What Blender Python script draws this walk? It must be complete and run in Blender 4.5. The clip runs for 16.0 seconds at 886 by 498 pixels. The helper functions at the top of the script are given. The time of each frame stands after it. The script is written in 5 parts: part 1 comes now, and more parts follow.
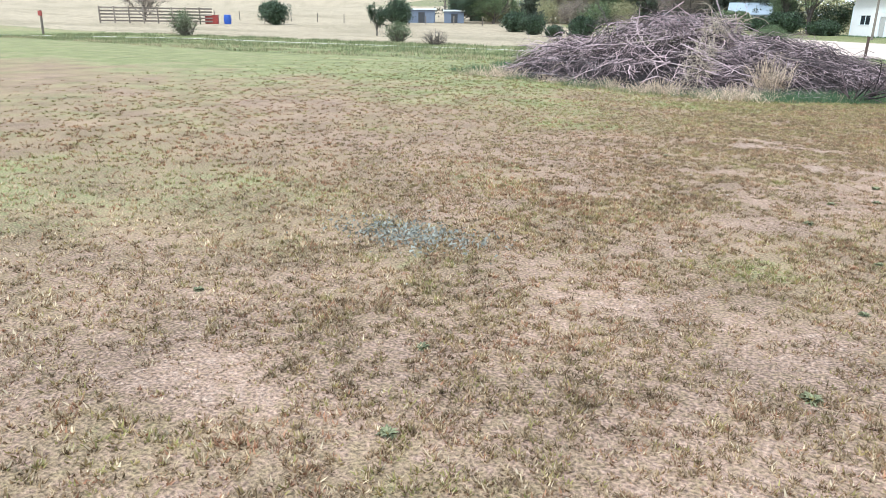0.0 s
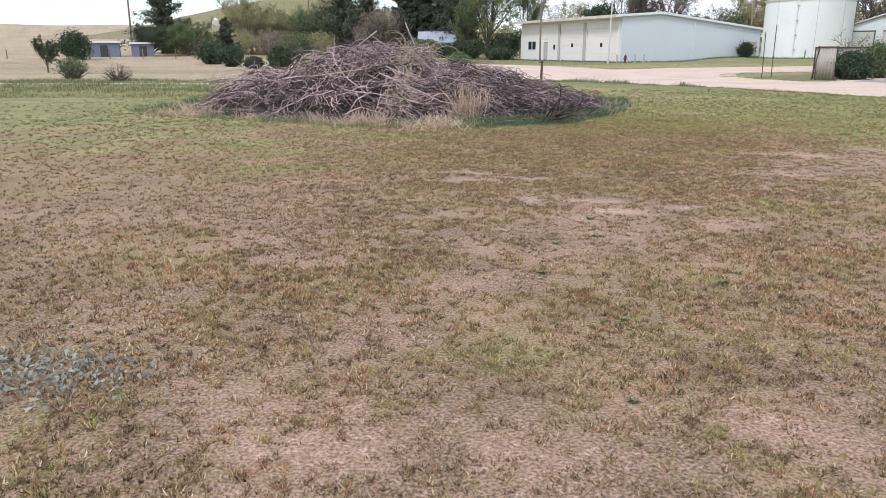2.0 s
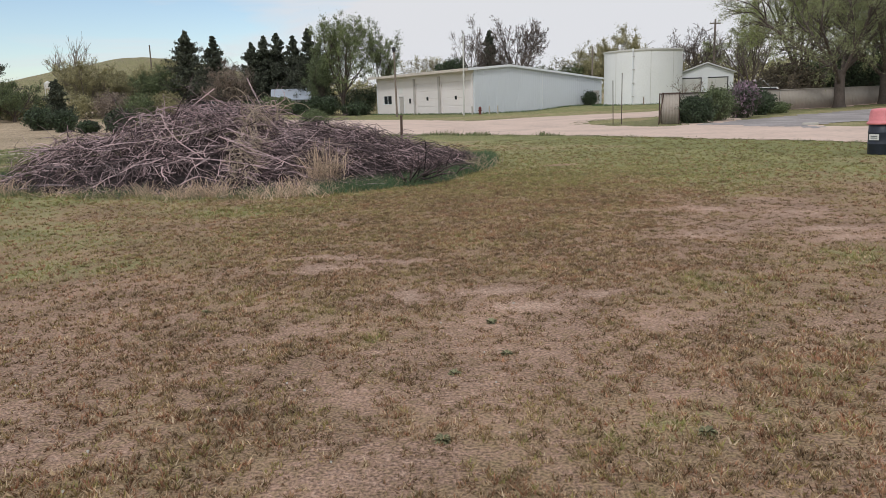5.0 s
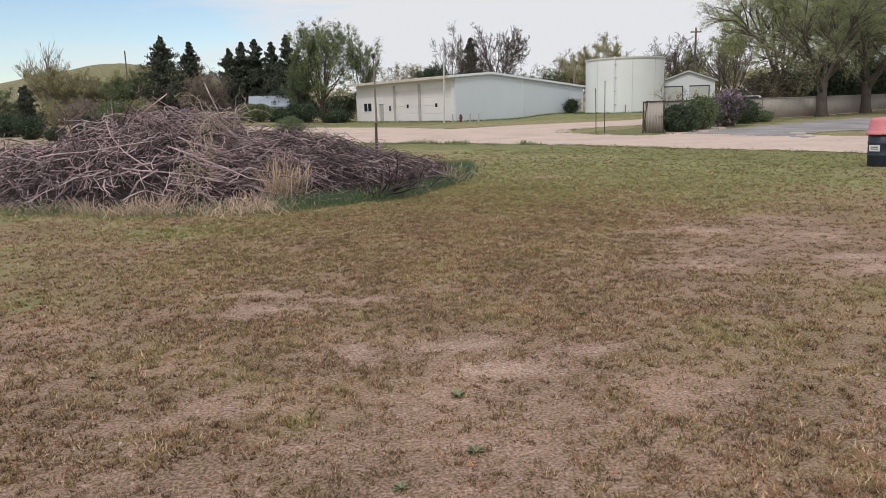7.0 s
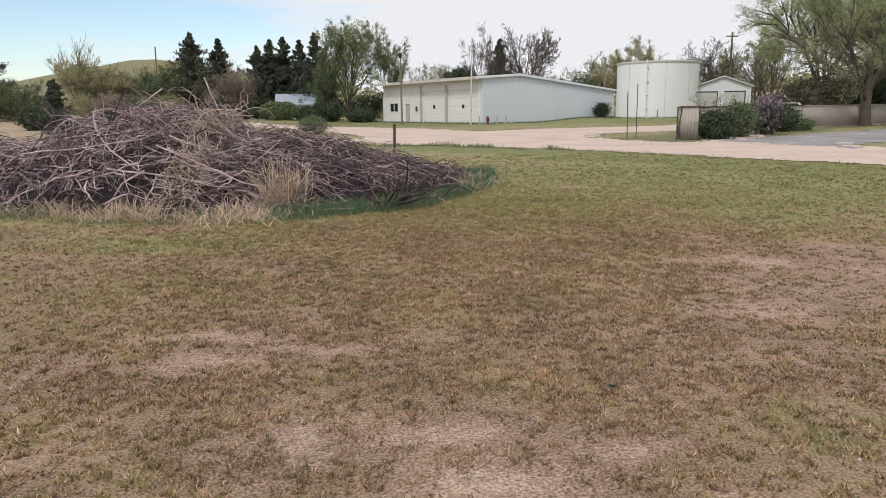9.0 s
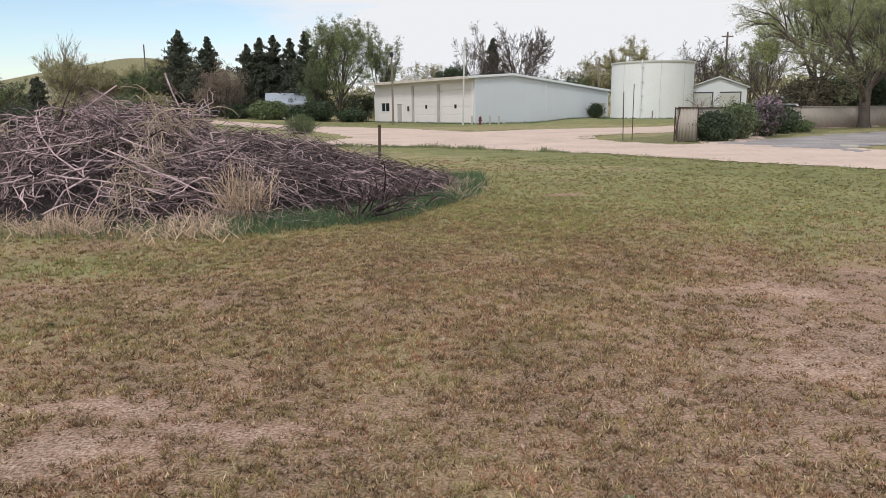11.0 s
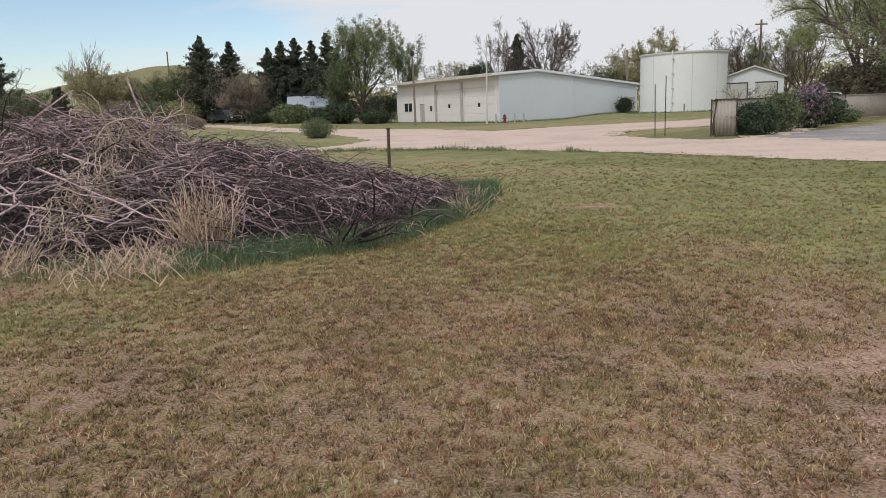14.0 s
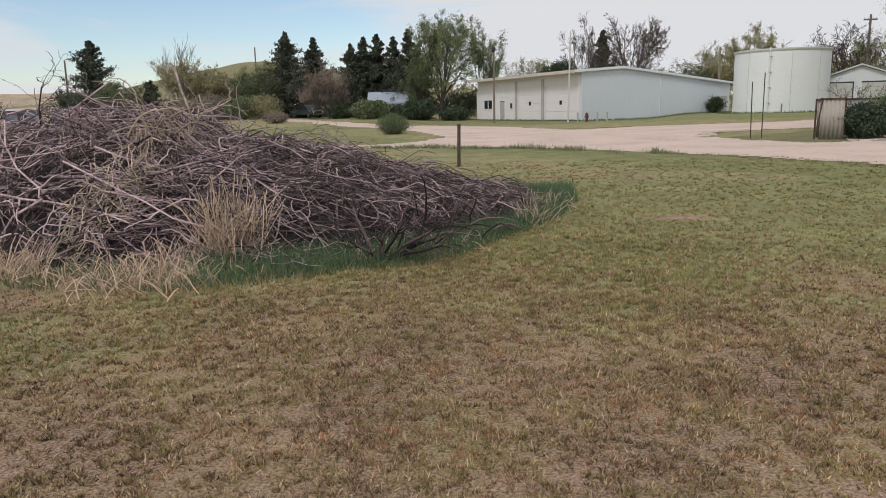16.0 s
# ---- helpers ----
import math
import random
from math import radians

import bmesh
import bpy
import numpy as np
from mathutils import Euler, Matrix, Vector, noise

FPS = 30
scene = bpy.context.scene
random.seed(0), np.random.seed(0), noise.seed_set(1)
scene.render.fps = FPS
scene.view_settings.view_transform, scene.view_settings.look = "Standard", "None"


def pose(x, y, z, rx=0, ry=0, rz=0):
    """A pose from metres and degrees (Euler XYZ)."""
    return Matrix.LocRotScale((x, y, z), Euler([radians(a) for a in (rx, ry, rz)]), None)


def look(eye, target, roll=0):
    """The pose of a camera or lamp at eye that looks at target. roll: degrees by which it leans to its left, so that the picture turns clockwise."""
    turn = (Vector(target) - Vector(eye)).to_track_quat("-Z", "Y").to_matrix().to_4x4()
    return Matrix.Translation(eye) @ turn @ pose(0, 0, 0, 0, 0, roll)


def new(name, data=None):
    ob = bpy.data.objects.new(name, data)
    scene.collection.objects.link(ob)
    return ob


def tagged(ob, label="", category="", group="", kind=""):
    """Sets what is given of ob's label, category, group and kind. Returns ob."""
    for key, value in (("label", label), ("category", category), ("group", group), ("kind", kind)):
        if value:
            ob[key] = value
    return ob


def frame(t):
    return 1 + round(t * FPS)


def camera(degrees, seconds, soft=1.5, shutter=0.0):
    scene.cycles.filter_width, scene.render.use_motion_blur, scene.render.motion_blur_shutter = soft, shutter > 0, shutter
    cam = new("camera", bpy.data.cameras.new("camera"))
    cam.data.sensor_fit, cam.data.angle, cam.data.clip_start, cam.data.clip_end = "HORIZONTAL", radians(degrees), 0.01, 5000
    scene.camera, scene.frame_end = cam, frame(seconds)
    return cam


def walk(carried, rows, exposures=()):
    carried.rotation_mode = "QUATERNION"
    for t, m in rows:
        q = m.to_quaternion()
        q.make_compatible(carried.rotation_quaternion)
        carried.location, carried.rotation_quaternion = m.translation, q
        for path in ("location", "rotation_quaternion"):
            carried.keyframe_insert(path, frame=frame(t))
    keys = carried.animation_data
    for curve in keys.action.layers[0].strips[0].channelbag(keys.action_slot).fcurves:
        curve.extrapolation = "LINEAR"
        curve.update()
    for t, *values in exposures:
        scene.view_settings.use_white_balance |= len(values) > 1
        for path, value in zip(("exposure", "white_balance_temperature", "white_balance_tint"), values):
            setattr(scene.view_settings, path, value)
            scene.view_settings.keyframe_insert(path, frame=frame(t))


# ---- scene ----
cam = camera(63.9, 16.0, soft=0.8)

PATH = [
    (0, (0.926, -8.234, 1.514), (-0.052, -6.603, 0.894), 0.7),
    (0.5, (0.832, -7.908, 1.481), (-0.076, -6.222, 0.903), -0.6),
    (1, (0.795, -7.592, 1.513), (0.098, -5.798, 0.968), 1.5),
    (1.5, (0.673, -7.307, 1.521), (0.239, -5.425, 1.002), 1.9),
    (2, (0.641, -6.976, 1.537), (0.357, -5.073, 0.993), -0.4),
    (2.5, (0.672, -6.643, 1.542), (0.398, -4.708, 1.118), 0.1),
    (3, (0.625, -6.271, 1.533), (0.613, -4.3, 1.196), 1.3),
    (3.5, (0.568, -6.023, 1.535), (0.527, -4.055, 1.179), -0.7),
    (4, (0.595, -5.721, 1.532), (0.449, -3.753, 1.203), -2.0),
    (4.5, (0.544, -5.476, 1.524), (0.518, -3.507, 1.175), -0.3),
    (5, (0.526, -5.168, 1.537), (0.609, -3.212, 1.127), -2.1),
    (5.2, (0.513, -5.065, 1.544), (0.655, -3.116, 1.118), -2.2),
    (7.3, (0.817, -3.816, 1.511), (0.946, -1.859, 1.122), -1.7),
    (7.5, (0.861, -3.696, 1.491), (1.001, -1.743, 1.081), 0.5),
    (8, (0.924, -3.341, 1.472), (1.181, -1.406, 1.039), 1.4),
    (8.5, (0.968, -3.06, 1.503), (1.181, -1.116, 1.083), -0.4),
    (8.7, (0.996, -2.932, 1.51), (1.072, -0.971, 1.125), -0.7),
    (10.8, (1.263, -1.687, 1.541), (1.305, 0.27, 1.127), -1.0),
    (11, (1.261, -1.573, 1.518), (1.343, 0.387, 1.131), -0.6),
    (11.5, (1.278, -1.258, 1.549), (1.427, 0.708, 1.213), -1.2),
    (12, (1.348, -1.0, 1.522), (1.39, 0.977, 1.222), -2.9),
    (12.5, (1.46, -0.683, 1.551), (1.435, 1.286, 1.199), -1.2),
    (13, (1.483, -0.365, 1.529), (1.547, 1.612, 1.232), -0.3),
    (13.5, (1.556, -0.092, 1.526), (1.627, 1.884, 1.226), -1.9),
    (14, (1.684, 0.241, 1.534), (1.683, 2.203, 1.146), -2.2),
    (14.5, (1.701, 0.507, 1.494), (1.661, 2.482, 1.182), -1.4),
    (15, (1.732, 0.785, 1.515), (1.739, 2.757, 1.182), -1.9),
    (15.5, (1.844, 1.113, 1.506), (1.562, 3.064, 1.169), -2.3),
    (16, (1.866, 1.409, 1.479), (1.649, 3.359, 1.091), -1.5),
]
EXPOSURES = [(0, 1.17, 5600, -1), (0.5, 1.22, 5600, -1), (1.0, 1.2, 5600, 1), (1.5, 0.86, 5700, 3), (2.0, 0.6, 6100, 9), (2.5, 0.34, 6150, 10), (3.0, 0.05, 6500, 10), (5.2, 0.0, 6500, 10),
             (8.0, 0.15, 6550, 10), (8.7, 0.2, 6550, 10), (11.0, 0.22, 6550, 10), (11.6, 0.05, 6550, 10), (14.0, 0.03, 6550, 10), (15.0, -0.05, 6550, 10), (16.0, -0.03, 6550, 10)]
walk(cam, [(t, look(eye, target, roll)) for t, eye, target, roll in PATH], EXPOSURES)

# ---- world and sun ----
world = bpy.data.worlds.new("sky")
scene.world = world
world.use_nodes = True
wn, wl = world.node_tree.nodes, world.node_tree.links
wn.clear()
SUN_EL, SUN_AZ = 48, 205


def wnode(kind, **values):
    n = wn.new(kind)
    for key, v in values.items():
        n.inputs[key].default_value = v
    return n


sky = wn.new("ShaderNodeTexSky")
sky.sky_type, sky.sun_disc = "NISHITA", False
sky.ozone_density, sky.dust_density = 1.9, 0.4
sky.sun_elevation, sky.sun_rotation = radians(SUN_EL), radians(SUN_AZ)
sky_bg = wnode("ShaderNodeBackground", Strength=0.13)
cloud_bg = wnode("ShaderNodeBackground", Color=(0.94, 0.955, 1.0, 1), Strength=0.78)
coord = wn.new("ShaderNodeTexCoord")
spread = wn.new("ShaderNodeMapping")
spread.inputs["Scale"].default_value = (1.0, 1.0, 6.5)
spread.inputs["Location"].default_value = (0.35, 0.1, 0.4)
puffs = wnode("ShaderNodeTexNoise", Scale=2.5, Detail=5.0, Roughness=0.55, Distortion=0.6)
cover = wn.new("ShaderNodeMapRange")
for k, v in (("From Min", 0.24), ("From Max", 0.46), ("To Min", 0.05), ("To Max", 1.0)):
    cover.inputs[k].default_value = v
both = wn.new("ShaderNodeMixShader")
out = wn.new("ShaderNodeOutputWorld")
wl.new(coord.outputs["Generated"], spread.inputs["Vector"])
wl.new(spread.outputs["Vector"], puffs.inputs["Vector"])
# the cloud thins out towards the west
west = wn.new("ShaderNodeVectorMath")
west.operation = "DOT_PRODUCT"
west.inputs[1].default_value = (-0.445, 0.885, 0.135)
thin = wn.new("ShaderNodeMapRange")
for k, v in (("From Min", 0.95), ("From Max", 0.998), ("To Min", 0.0), ("To Max", 0.25)):
    thin.inputs[k].default_value = v
less = wn.new("ShaderNodeMath")
less.operation = "SUBTRACT"
wl.new(coord.outputs["Generated"], west.inputs[0])
wl.new(west.outputs["Value"], thin.inputs["Value"])
wl.new(puffs.outputs["Fac"], less.inputs[0])
wl.new(thin.outputs["Result"], less.inputs[1])
wl.new(less.outputs[0], cover.inputs["Value"])
wl.new(cover.outputs["Result"], both.inputs["Fac"])
wl.new(sky.outputs["Color"], sky_bg.inputs["Color"])
wl.new(sky_bg.outputs["Background"], both.inputs[1])
wl.new(cloud_bg.outputs["Background"], both.inputs[2])
wl.new(both.outputs["Shader"], out.inputs["Surface"])

sun = new("sun", bpy.data.lights.new("sun", "SUN"))
sun.data.energy, sun.data.angle, sun.data.color = 1.15, radians(10), (1.0, 0.97, 0.93)
az, el = radians(SUN_AZ), radians(SUN_EL)
sun.matrix_world = look((math.sin(az) * math.cos(el) * 60, math.cos(az) * math.cos(el) * 60, math.sin(el) * 60), (0, 0, 0))


# ---- materials ----
def mat(name, colour, dark=0.75, light=1.2, scale=3.0, fine=40.0, rough=0.85, bump=0.2, metal=0.0, island=0.0, obj=0.0, tint=None):
    """A surface with stains at one scale and grain at a finer one."""
    m = bpy.data.materials.new(name)
    m.use_nodes = True
    n, l = m.node_tree.nodes, m.node_tree.links
    p = n["Principled BSDF"]
    p.inputs["Roughness"].default_value, p.inputs["Metallic"].default_value = rough, metal
    tc = n.new("ShaderNodeTexCoord")
    big, small = n.new("ShaderNodeTexNoise"), n.new("ShaderNodeTexNoise")
    big.inputs["Scale"].default_value, big.inputs["Detail"].default_value = scale, 4
    small.inputs["Scale"].default_value, small.inputs["Detail"].default_value = fine, 3
    for t in (big, small):
        l.new(tc.outputs["Object"], t.inputs["Vector"])
    blend = n.new("ShaderNodeMath")
    blend.operation = "MULTIPLY_ADD"
    blend.inputs[1].default_value = 0.55
    l.new(big.outputs["Fac"], blend.inputs[0])
    half = n.new("ShaderNodeMath")
    half.operation = "MULTIPLY"
    half.inputs[1].default_value = 0.45
    l.new(small.outputs["Fac"], half.inputs[0])
    l.new(half.outputs[0], blend.inputs[2])
    last = blend
    for amount, kind, socket in ((island, "ShaderNodeNewGeometry", "Random Per Island"), (obj, "ShaderNodeObjectInfo", "Random")):
        if amount:
            src = n.new(kind)
            add = n.new("ShaderNodeMath")
            add.operation = "MULTIPLY_ADD"
            add.inputs[1].default_value = amount
            sub = n.new("ShaderNodeMath")
            sub.operation = "SUBTRACT"
            sub.inputs[1].default_value = amount / 2
            l.new(src.outputs[socket], add.inputs[0])
            l.new(last.outputs[0], add.inputs[2])
            l.new(add.outputs[0], sub.inputs[0])
            last = sub
    ramp = n.new("ShaderNodeValToRGB")
    c2 = tint or [c * light for c in colour]
    e = ramp.color_ramp.elements
    e[0].position, e[0].color = 0.3, (*[c * dark for c in colour], 1)
    e[1].position, e[1].color = 0.7, (*[min(1, c) for c in c2], 1)
    mid = e.new(0.5)
    mid.color = (*colour, 1)
    l.new(last.outputs[0], ramp.inputs["Fac"])
    l.new(ramp.outputs["Color"], p.inputs["Base Color"])
    if bump:
        b = n.new("ShaderNodeBump")
        b.inputs["Strength"].default_value, b.inputs["Distance"].default_value = bump, 0.02
        l.new(small.outputs["Fac"], b.inputs["Height"])
        l.new(b.outputs["Normal"], p.inputs["Normal"])
    return m


def toned(name, stops, noise_scale=1.3, fine=60.0, bump=0.35, rough=0.9, attribute="tone", mottle=0.0, low=0.72, high=1.3):
    """A material whose colour runs over stops by a point attribute, broken up by noise."""
    m = bpy.data.materials.new(name)
    m.use_nodes = True
    n, l = m.node_tree.nodes, m.node_tree.links
    p = n["Principled BSDF"]
    p.inputs["Roughness"].default_value = rough
    p.inputs["Specular IOR Level"].default_value = 0.25
    at = n.new("ShaderNodeAttribute")
    at.attribute_name = attribute
    ramp = n.new("ShaderNodeValToRGB")
    e = ramp.color_ramp.elements
    e[0].position, e[0].color = stops[0][0], (*stops[0][1], 1)
    e[1].position, e[1].color = stops[-1][0], (*stops[-1][1], 1)
    for pos, c in stops[1:-1]:
        e.new(pos).color = (*c, 1)
    tc = n.new("ShaderNodeTexCoord")
    tuft = n.new("ShaderNodeTexNoise")
    tuft.inputs["Scale"].default_value, tuft.inputs["Detail"].default_value, tuft.inputs["Roughness"].default_value = 17.0, 3, 0.7
    l.new(tc.outputs["Object"], tuft.inputs["Vector"])
    shift = n.new("ShaderNodeMapRange")
    for k, v in (("From Min", 0.3), ("From Max", 0.7), ("To Min", -mottle), ("To Max", mottle)):
        shift.inputs[k].default_value = v
    l.new(tuft.outputs["Fac"], shift.inputs["Value"])
    add = n.new("ShaderNodeMath")
    l.new(at.outputs["Fac"], add.inputs[0])
    l.new(shift.outputs["Result"], add.inputs[1])
    l.new(add.outputs[0], ramp.inputs["Fac"])
    big, small = n.new("ShaderNodeTexNoise"), n.new("ShaderNodeTexNoise")
    big.inputs["Scale"].default_value, small.inputs["Scale"].default_value = noise_scale, fine
    big.inputs["Detail"].default_value, small.inputs["Detail"].default_value = 5, 4
    part_big, mix = n.new("ShaderNodeMath"), n.new("ShaderNodeMath")
    part_big.operation, mix.operation = "MULTIPLY", "MULTIPLY_ADD"
    part_big.inputs[1].default_value, mix.inputs[1].default_value = 0.13, 0.38
    for t, node in ((big, part_big), (small, mix)):
        l.new(tc.outputs["Object"], t.inputs["Vector"])
        l.new(t.outputs["Fac"], node.inputs[0])
    l.new(part_big.outputs[0], mix.inputs[2])
    rng = n.new("ShaderNodeMapRange")
    for k, v in (("From Min", 0.19), ("From Max", 0.32), ("To Min", low), ("To Max", high)):
        rng.inputs[k].default_value = v
    l.new(mix.outputs[0], rng.inputs["Value"])
    hsv = n.new("ShaderNodeHueSaturation")
    l.new(ramp.outputs["Color"], hsv.inputs["Color"])
    l.new(rng.outputs["Result"], hsv.inputs["Value"])
    l.new(hsv.outputs["Color"], p.inputs["Base Color"])
    if bump:
        b = n.new("ShaderNodeBump")
        b.inputs["Strength"].default_value, b.inputs["Distance"].default_value = bump, 0.03
        l.new(small.outputs["Fac"], b.inputs["Height"])
        l.new(b.outputs["Normal"], p.inputs["Normal"])
    return m


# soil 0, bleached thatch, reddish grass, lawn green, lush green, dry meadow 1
# dark grain (low) and the 0.25 stop also paint shade between tufts
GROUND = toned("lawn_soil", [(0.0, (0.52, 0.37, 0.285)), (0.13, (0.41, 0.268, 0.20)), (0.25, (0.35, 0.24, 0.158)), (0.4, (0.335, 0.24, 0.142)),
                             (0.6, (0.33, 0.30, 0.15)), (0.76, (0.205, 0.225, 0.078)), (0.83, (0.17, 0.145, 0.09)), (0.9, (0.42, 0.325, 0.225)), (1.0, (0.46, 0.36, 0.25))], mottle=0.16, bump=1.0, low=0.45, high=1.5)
# the 0.45 stop is dark brown, deepened to paint shadow within the tufts
BLADES = toned("grass_blades", [(0.0, (0.54, 0.43, 0.30)), (0.25, (0.40, 0.28, 0.165)), (0.45, (0.13, 0.088, 0.047)), (0.6, (0.36, 0.185, 0.115)),
                                (0.8, (0.27, 0.232, 0.09)), (1.0, (0.225, 0.24, 0.08))], bump=0, fine=9, low=0.6, high=1.45)
TALL = toned("tall_grass_blades", [(0.0, (0.45, 0.36, 0.23)), (0.4, (0.20, 0.21, 0.10)), (0.7, (0.11, 0.17, 0.085)), (1.0, (0.075, 0.14, 0.08))], bump=0, fine=9)
DIRT = mat("pink_dirt", (0.60, 0.46, 0.385), 0.72, 1.15, 0.45, 5, 0.95, 0.4)
GRAVEL = mat("grey_gravel", (0.29, 0.265, 0.26), 0.6, 1.6, 0.5, 9, 0.95, 0.5)
PALE = mat("pale_track", (0.55, 0.50, 0.40), 0.8, 1.15, 0.7, 20, 0.95, 0.3)
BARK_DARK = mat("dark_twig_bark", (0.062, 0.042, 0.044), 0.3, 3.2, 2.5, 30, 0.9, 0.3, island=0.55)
BARK_GREY = mat("weathered_branch", (0.255, 0.19, 0.195), 0.2, 2.7, 2.5, 30, 0.9, 0.3, obj=0.35, island=0.45)
BARK_MID = mat("brown_grey_stick_bark", (0.15, 0.11, 0.112), 0.28, 3.3, 2.5, 30, 0.9, 0.3, island=0.5)
BARK_TAN = mat("peeled_branch", (0.56, 0.45, 0.345), 0.6, 1.45, 2.5, 30, 0.85, 0.2, obj=0.3, island=0.3)
GAP_SHADE = mat("pile_gap_shade", (0.03, 0.022, 0.022), 0.5, 1.4, 4, 30, 0.95, 0.6)
STRAW = mat("dry_straw", (0.68, 0.52, 0.385), 0.5, 1.25, 3, 20, 0.85, 0.0, island=0.5)
# white siding with the gable's bluish shade mixed into the colour
SHADED_SIDING = mat("shaded_white_siding", (0.66, 0.70, 0.75), 0.95, 1.04, 0.25, 9, 0.5, 0.04)
WHITE = mat("white_siding", (0.78, 0.81, 0.84), 0.93, 1.05, 0.25, 9, 0.55, 0.05)
WHITE_WALL = mat("white_block_wall", (0.80, 0.76, 0.75), 0.9, 1.06, 0.3, 9, 0.7, 0.06)
TRIM_GREY = mat("grey_trim", (0.47, 0.44, 0.42), 0.85, 1.1, 1, 12, 0.6, 0.05)
TANK = mat("tank_cream_paint", (0.83, 0.85, 0.85), 0.92, 1.04, 0.35, 7, 0.5, 0.04)
TANK_RIM = mat("tank_rim_paint", (0.60, 0.60, 0.57), 0.9, 1.05, 1, 9, 0.5, 0.03)
FASCIA = mat("weathered_tan_fascia", (0.62, 0.56, 0.50), 0.7, 1.15, 0.8, 9, 0.6, 0.05)
ROOF_PALE = mat("pale_metal_roof", (0.62, 0.63, 0.64), 0.85, 1.1, 0.5, 8, 0.45, 0.05)
ROOF_BLUE = mat("blue_grey_metal_roof", (0.40, 0.45, 0.52), 0.85, 1.1, 0.5, 8, 0.45, 0.05)
FENCE = mat("beige_corrugated", (0.40, 0.36, 0.315), 0.85, 1.12, 0.6, 10, 0.65, 0.06)
RUST = mat("rusty_steel", (0.085, 0.055, 0.045), 0.6, 1.7, 5, 40, 0.85, 0.3)
DARK_STEEL = mat("dark_steel", (0.05, 0.05, 0.055), 0.7, 1.4, 4, 30, 0.6, 0.1)
GLASS_DARK = mat("dark_window_glass", (0.03, 0.035, 0.04), 0.8, 1.3, 2, 8, 0.12, 0.0)
WOOD_GREY = mat("weathered_wood", (0.22, 0.18, 0.15), 0.6, 1.5, 3, 30, 0.9, 0.3, obj=0.3)
POLE_WOOD = mat("utility_pole_wood", (0.16, 0.13, 0.11), 0.7, 1.4, 3, 30, 0.9, 0.2)
DRUM = mat("navy_plastic_drum", (0.018, 0.024, 0.04), 0.7, 1.8, 4, 30, 0.5, 0.08)
PINK = mat("faded_red_lid", (0.70, 0.23, 0.25), 0.85, 1.15, 3, 30, 0.55, 0.05)
HYDRANT = mat("dull_hydrant_red", (0.15, 0.035, 0.03), 0.6, 1.3, 5, 30, 0.7, 0.05)
LABEL = mat("white_sticker", (0.78, 0.78, 0.76), 0.9, 1.05, 5, 30, 0.6, 0.0)
RED = mat("red_paint", (0.30, 0.045, 0.035), 0.7, 1.2, 5, 30, 0.6, 0.05)
BLUE = mat("blue_plastic", (0.03, 0.09, 0.42), 0.8, 1.2, 4, 20, 0.5, 0.0)
BLUE_GREY = mat("blue_grey_siding", (0.17, 0.20, 0.27), 0.8, 1.15, 1, 10, 0.7, 0.1)
TRUCK = mat("dark_green_car_paint", (0.045, 0.06, 0.065), 0.8, 1.2, 1, 20, 0.2, 0.0)
CAR_WHITE = mat("white_car_paint", (0.75, 0.76, 0.77), 0.95, 1.03, 1, 20, 0.3, 0.0)
RUBBER = mat("tyre_rubber", (0.02, 0.02, 0.02), 0.7, 1.4, 5, 30, 0.9, 0.1)
CHROME = mat("bright_metal", (0.6, 0.6, 0.6), 0.9, 1.1, 5, 30, 0.25, 0.0, metal=1.0)
CONCRETE = mat("pale_concrete", (0.48, 0.45, 0.40), 0.8, 1.15, 2, 20, 0.9, 0.2)
BARK = mat("tree_bark", (0.10, 0.08, 0.068), 0.55, 1.4, 2, 14, 0.95, 0.5)
BARK_PALE = mat("pale_bare_bark", (0.26, 0.22, 0.18), 0.6, 1.3, 2, 14, 0.95, 0.3)
LEAF_SPRING = mat("spring_leaves", (0.265, 0.295, 0.14), 0.55, 1.5, 0.6, 3, 0.7, 0.0, island=0.3)
LEAF_ELM = mat("elm_leaves", (0.165, 0.20, 0.085), 0.5, 1.6, 0.6, 3, 0.7, 0.0, island=0.3)
LEAF_BRIGHT = mat("bright_spring_leaves", (0.29, 0.34, 0.12), 0.6, 1.4, 0.6, 3, 0.7, 0.0, island=0.3)
LEAF_OLIVE = mat("olive_budding_leaves", (0.34, 0.315, 0.17), 0.6, 1.4, 0.6, 3, 0.75, 0.0, island=0.3)
LEAF_BROWN = mat("brown_buds", (0.27, 0.215, 0.175), 0.6, 1.4, 0.6, 3, 0.8, 0.0, island=0.3)
LEAF_BUSH = mat("brown_undergrowth", (0.13, 0.11, 0.075), 0.5, 1.5, 0.8, 4, 0.8, 0.0, island=0.6)
LEAF_DARK = mat("dark_shrub_leaves", (0.048, 0.072, 0.036), 0.5, 1.7, 0.8, 4, 0.65, 0.0, island=0.7)
LEAF_GREEN = mat("shrub_leaves", (0.13, 0.165, 0.075), 0.5, 1.5, 0.8, 4, 0.65, 0.0, island=0.7)
NEEDLE = mat("spruce_needles", (0.065, 0.075, 0.05), 0.5, 1.8, 0.7, 4, 0.8, 0.0, island=0.7)
BLOSSOM = mat("lilac_blossom", (0.33, 0.225, 0.29), 0.6, 1.4, 1, 5, 0.7, 0.0, island=0.6)
SAGE = mat("grey_green_weed", (0.16, 0.19, 0.10), 0.6, 1.4, 1, 5, 0.8, 0.0, island=0.6)


# ---- mesh helpers ----
rng = np.random.default_rng(7)


def hash2(i, j):
    v = np.sin(i * 127.1 + j * 311.7) * 43758.5453
    return v - np.floor(v)


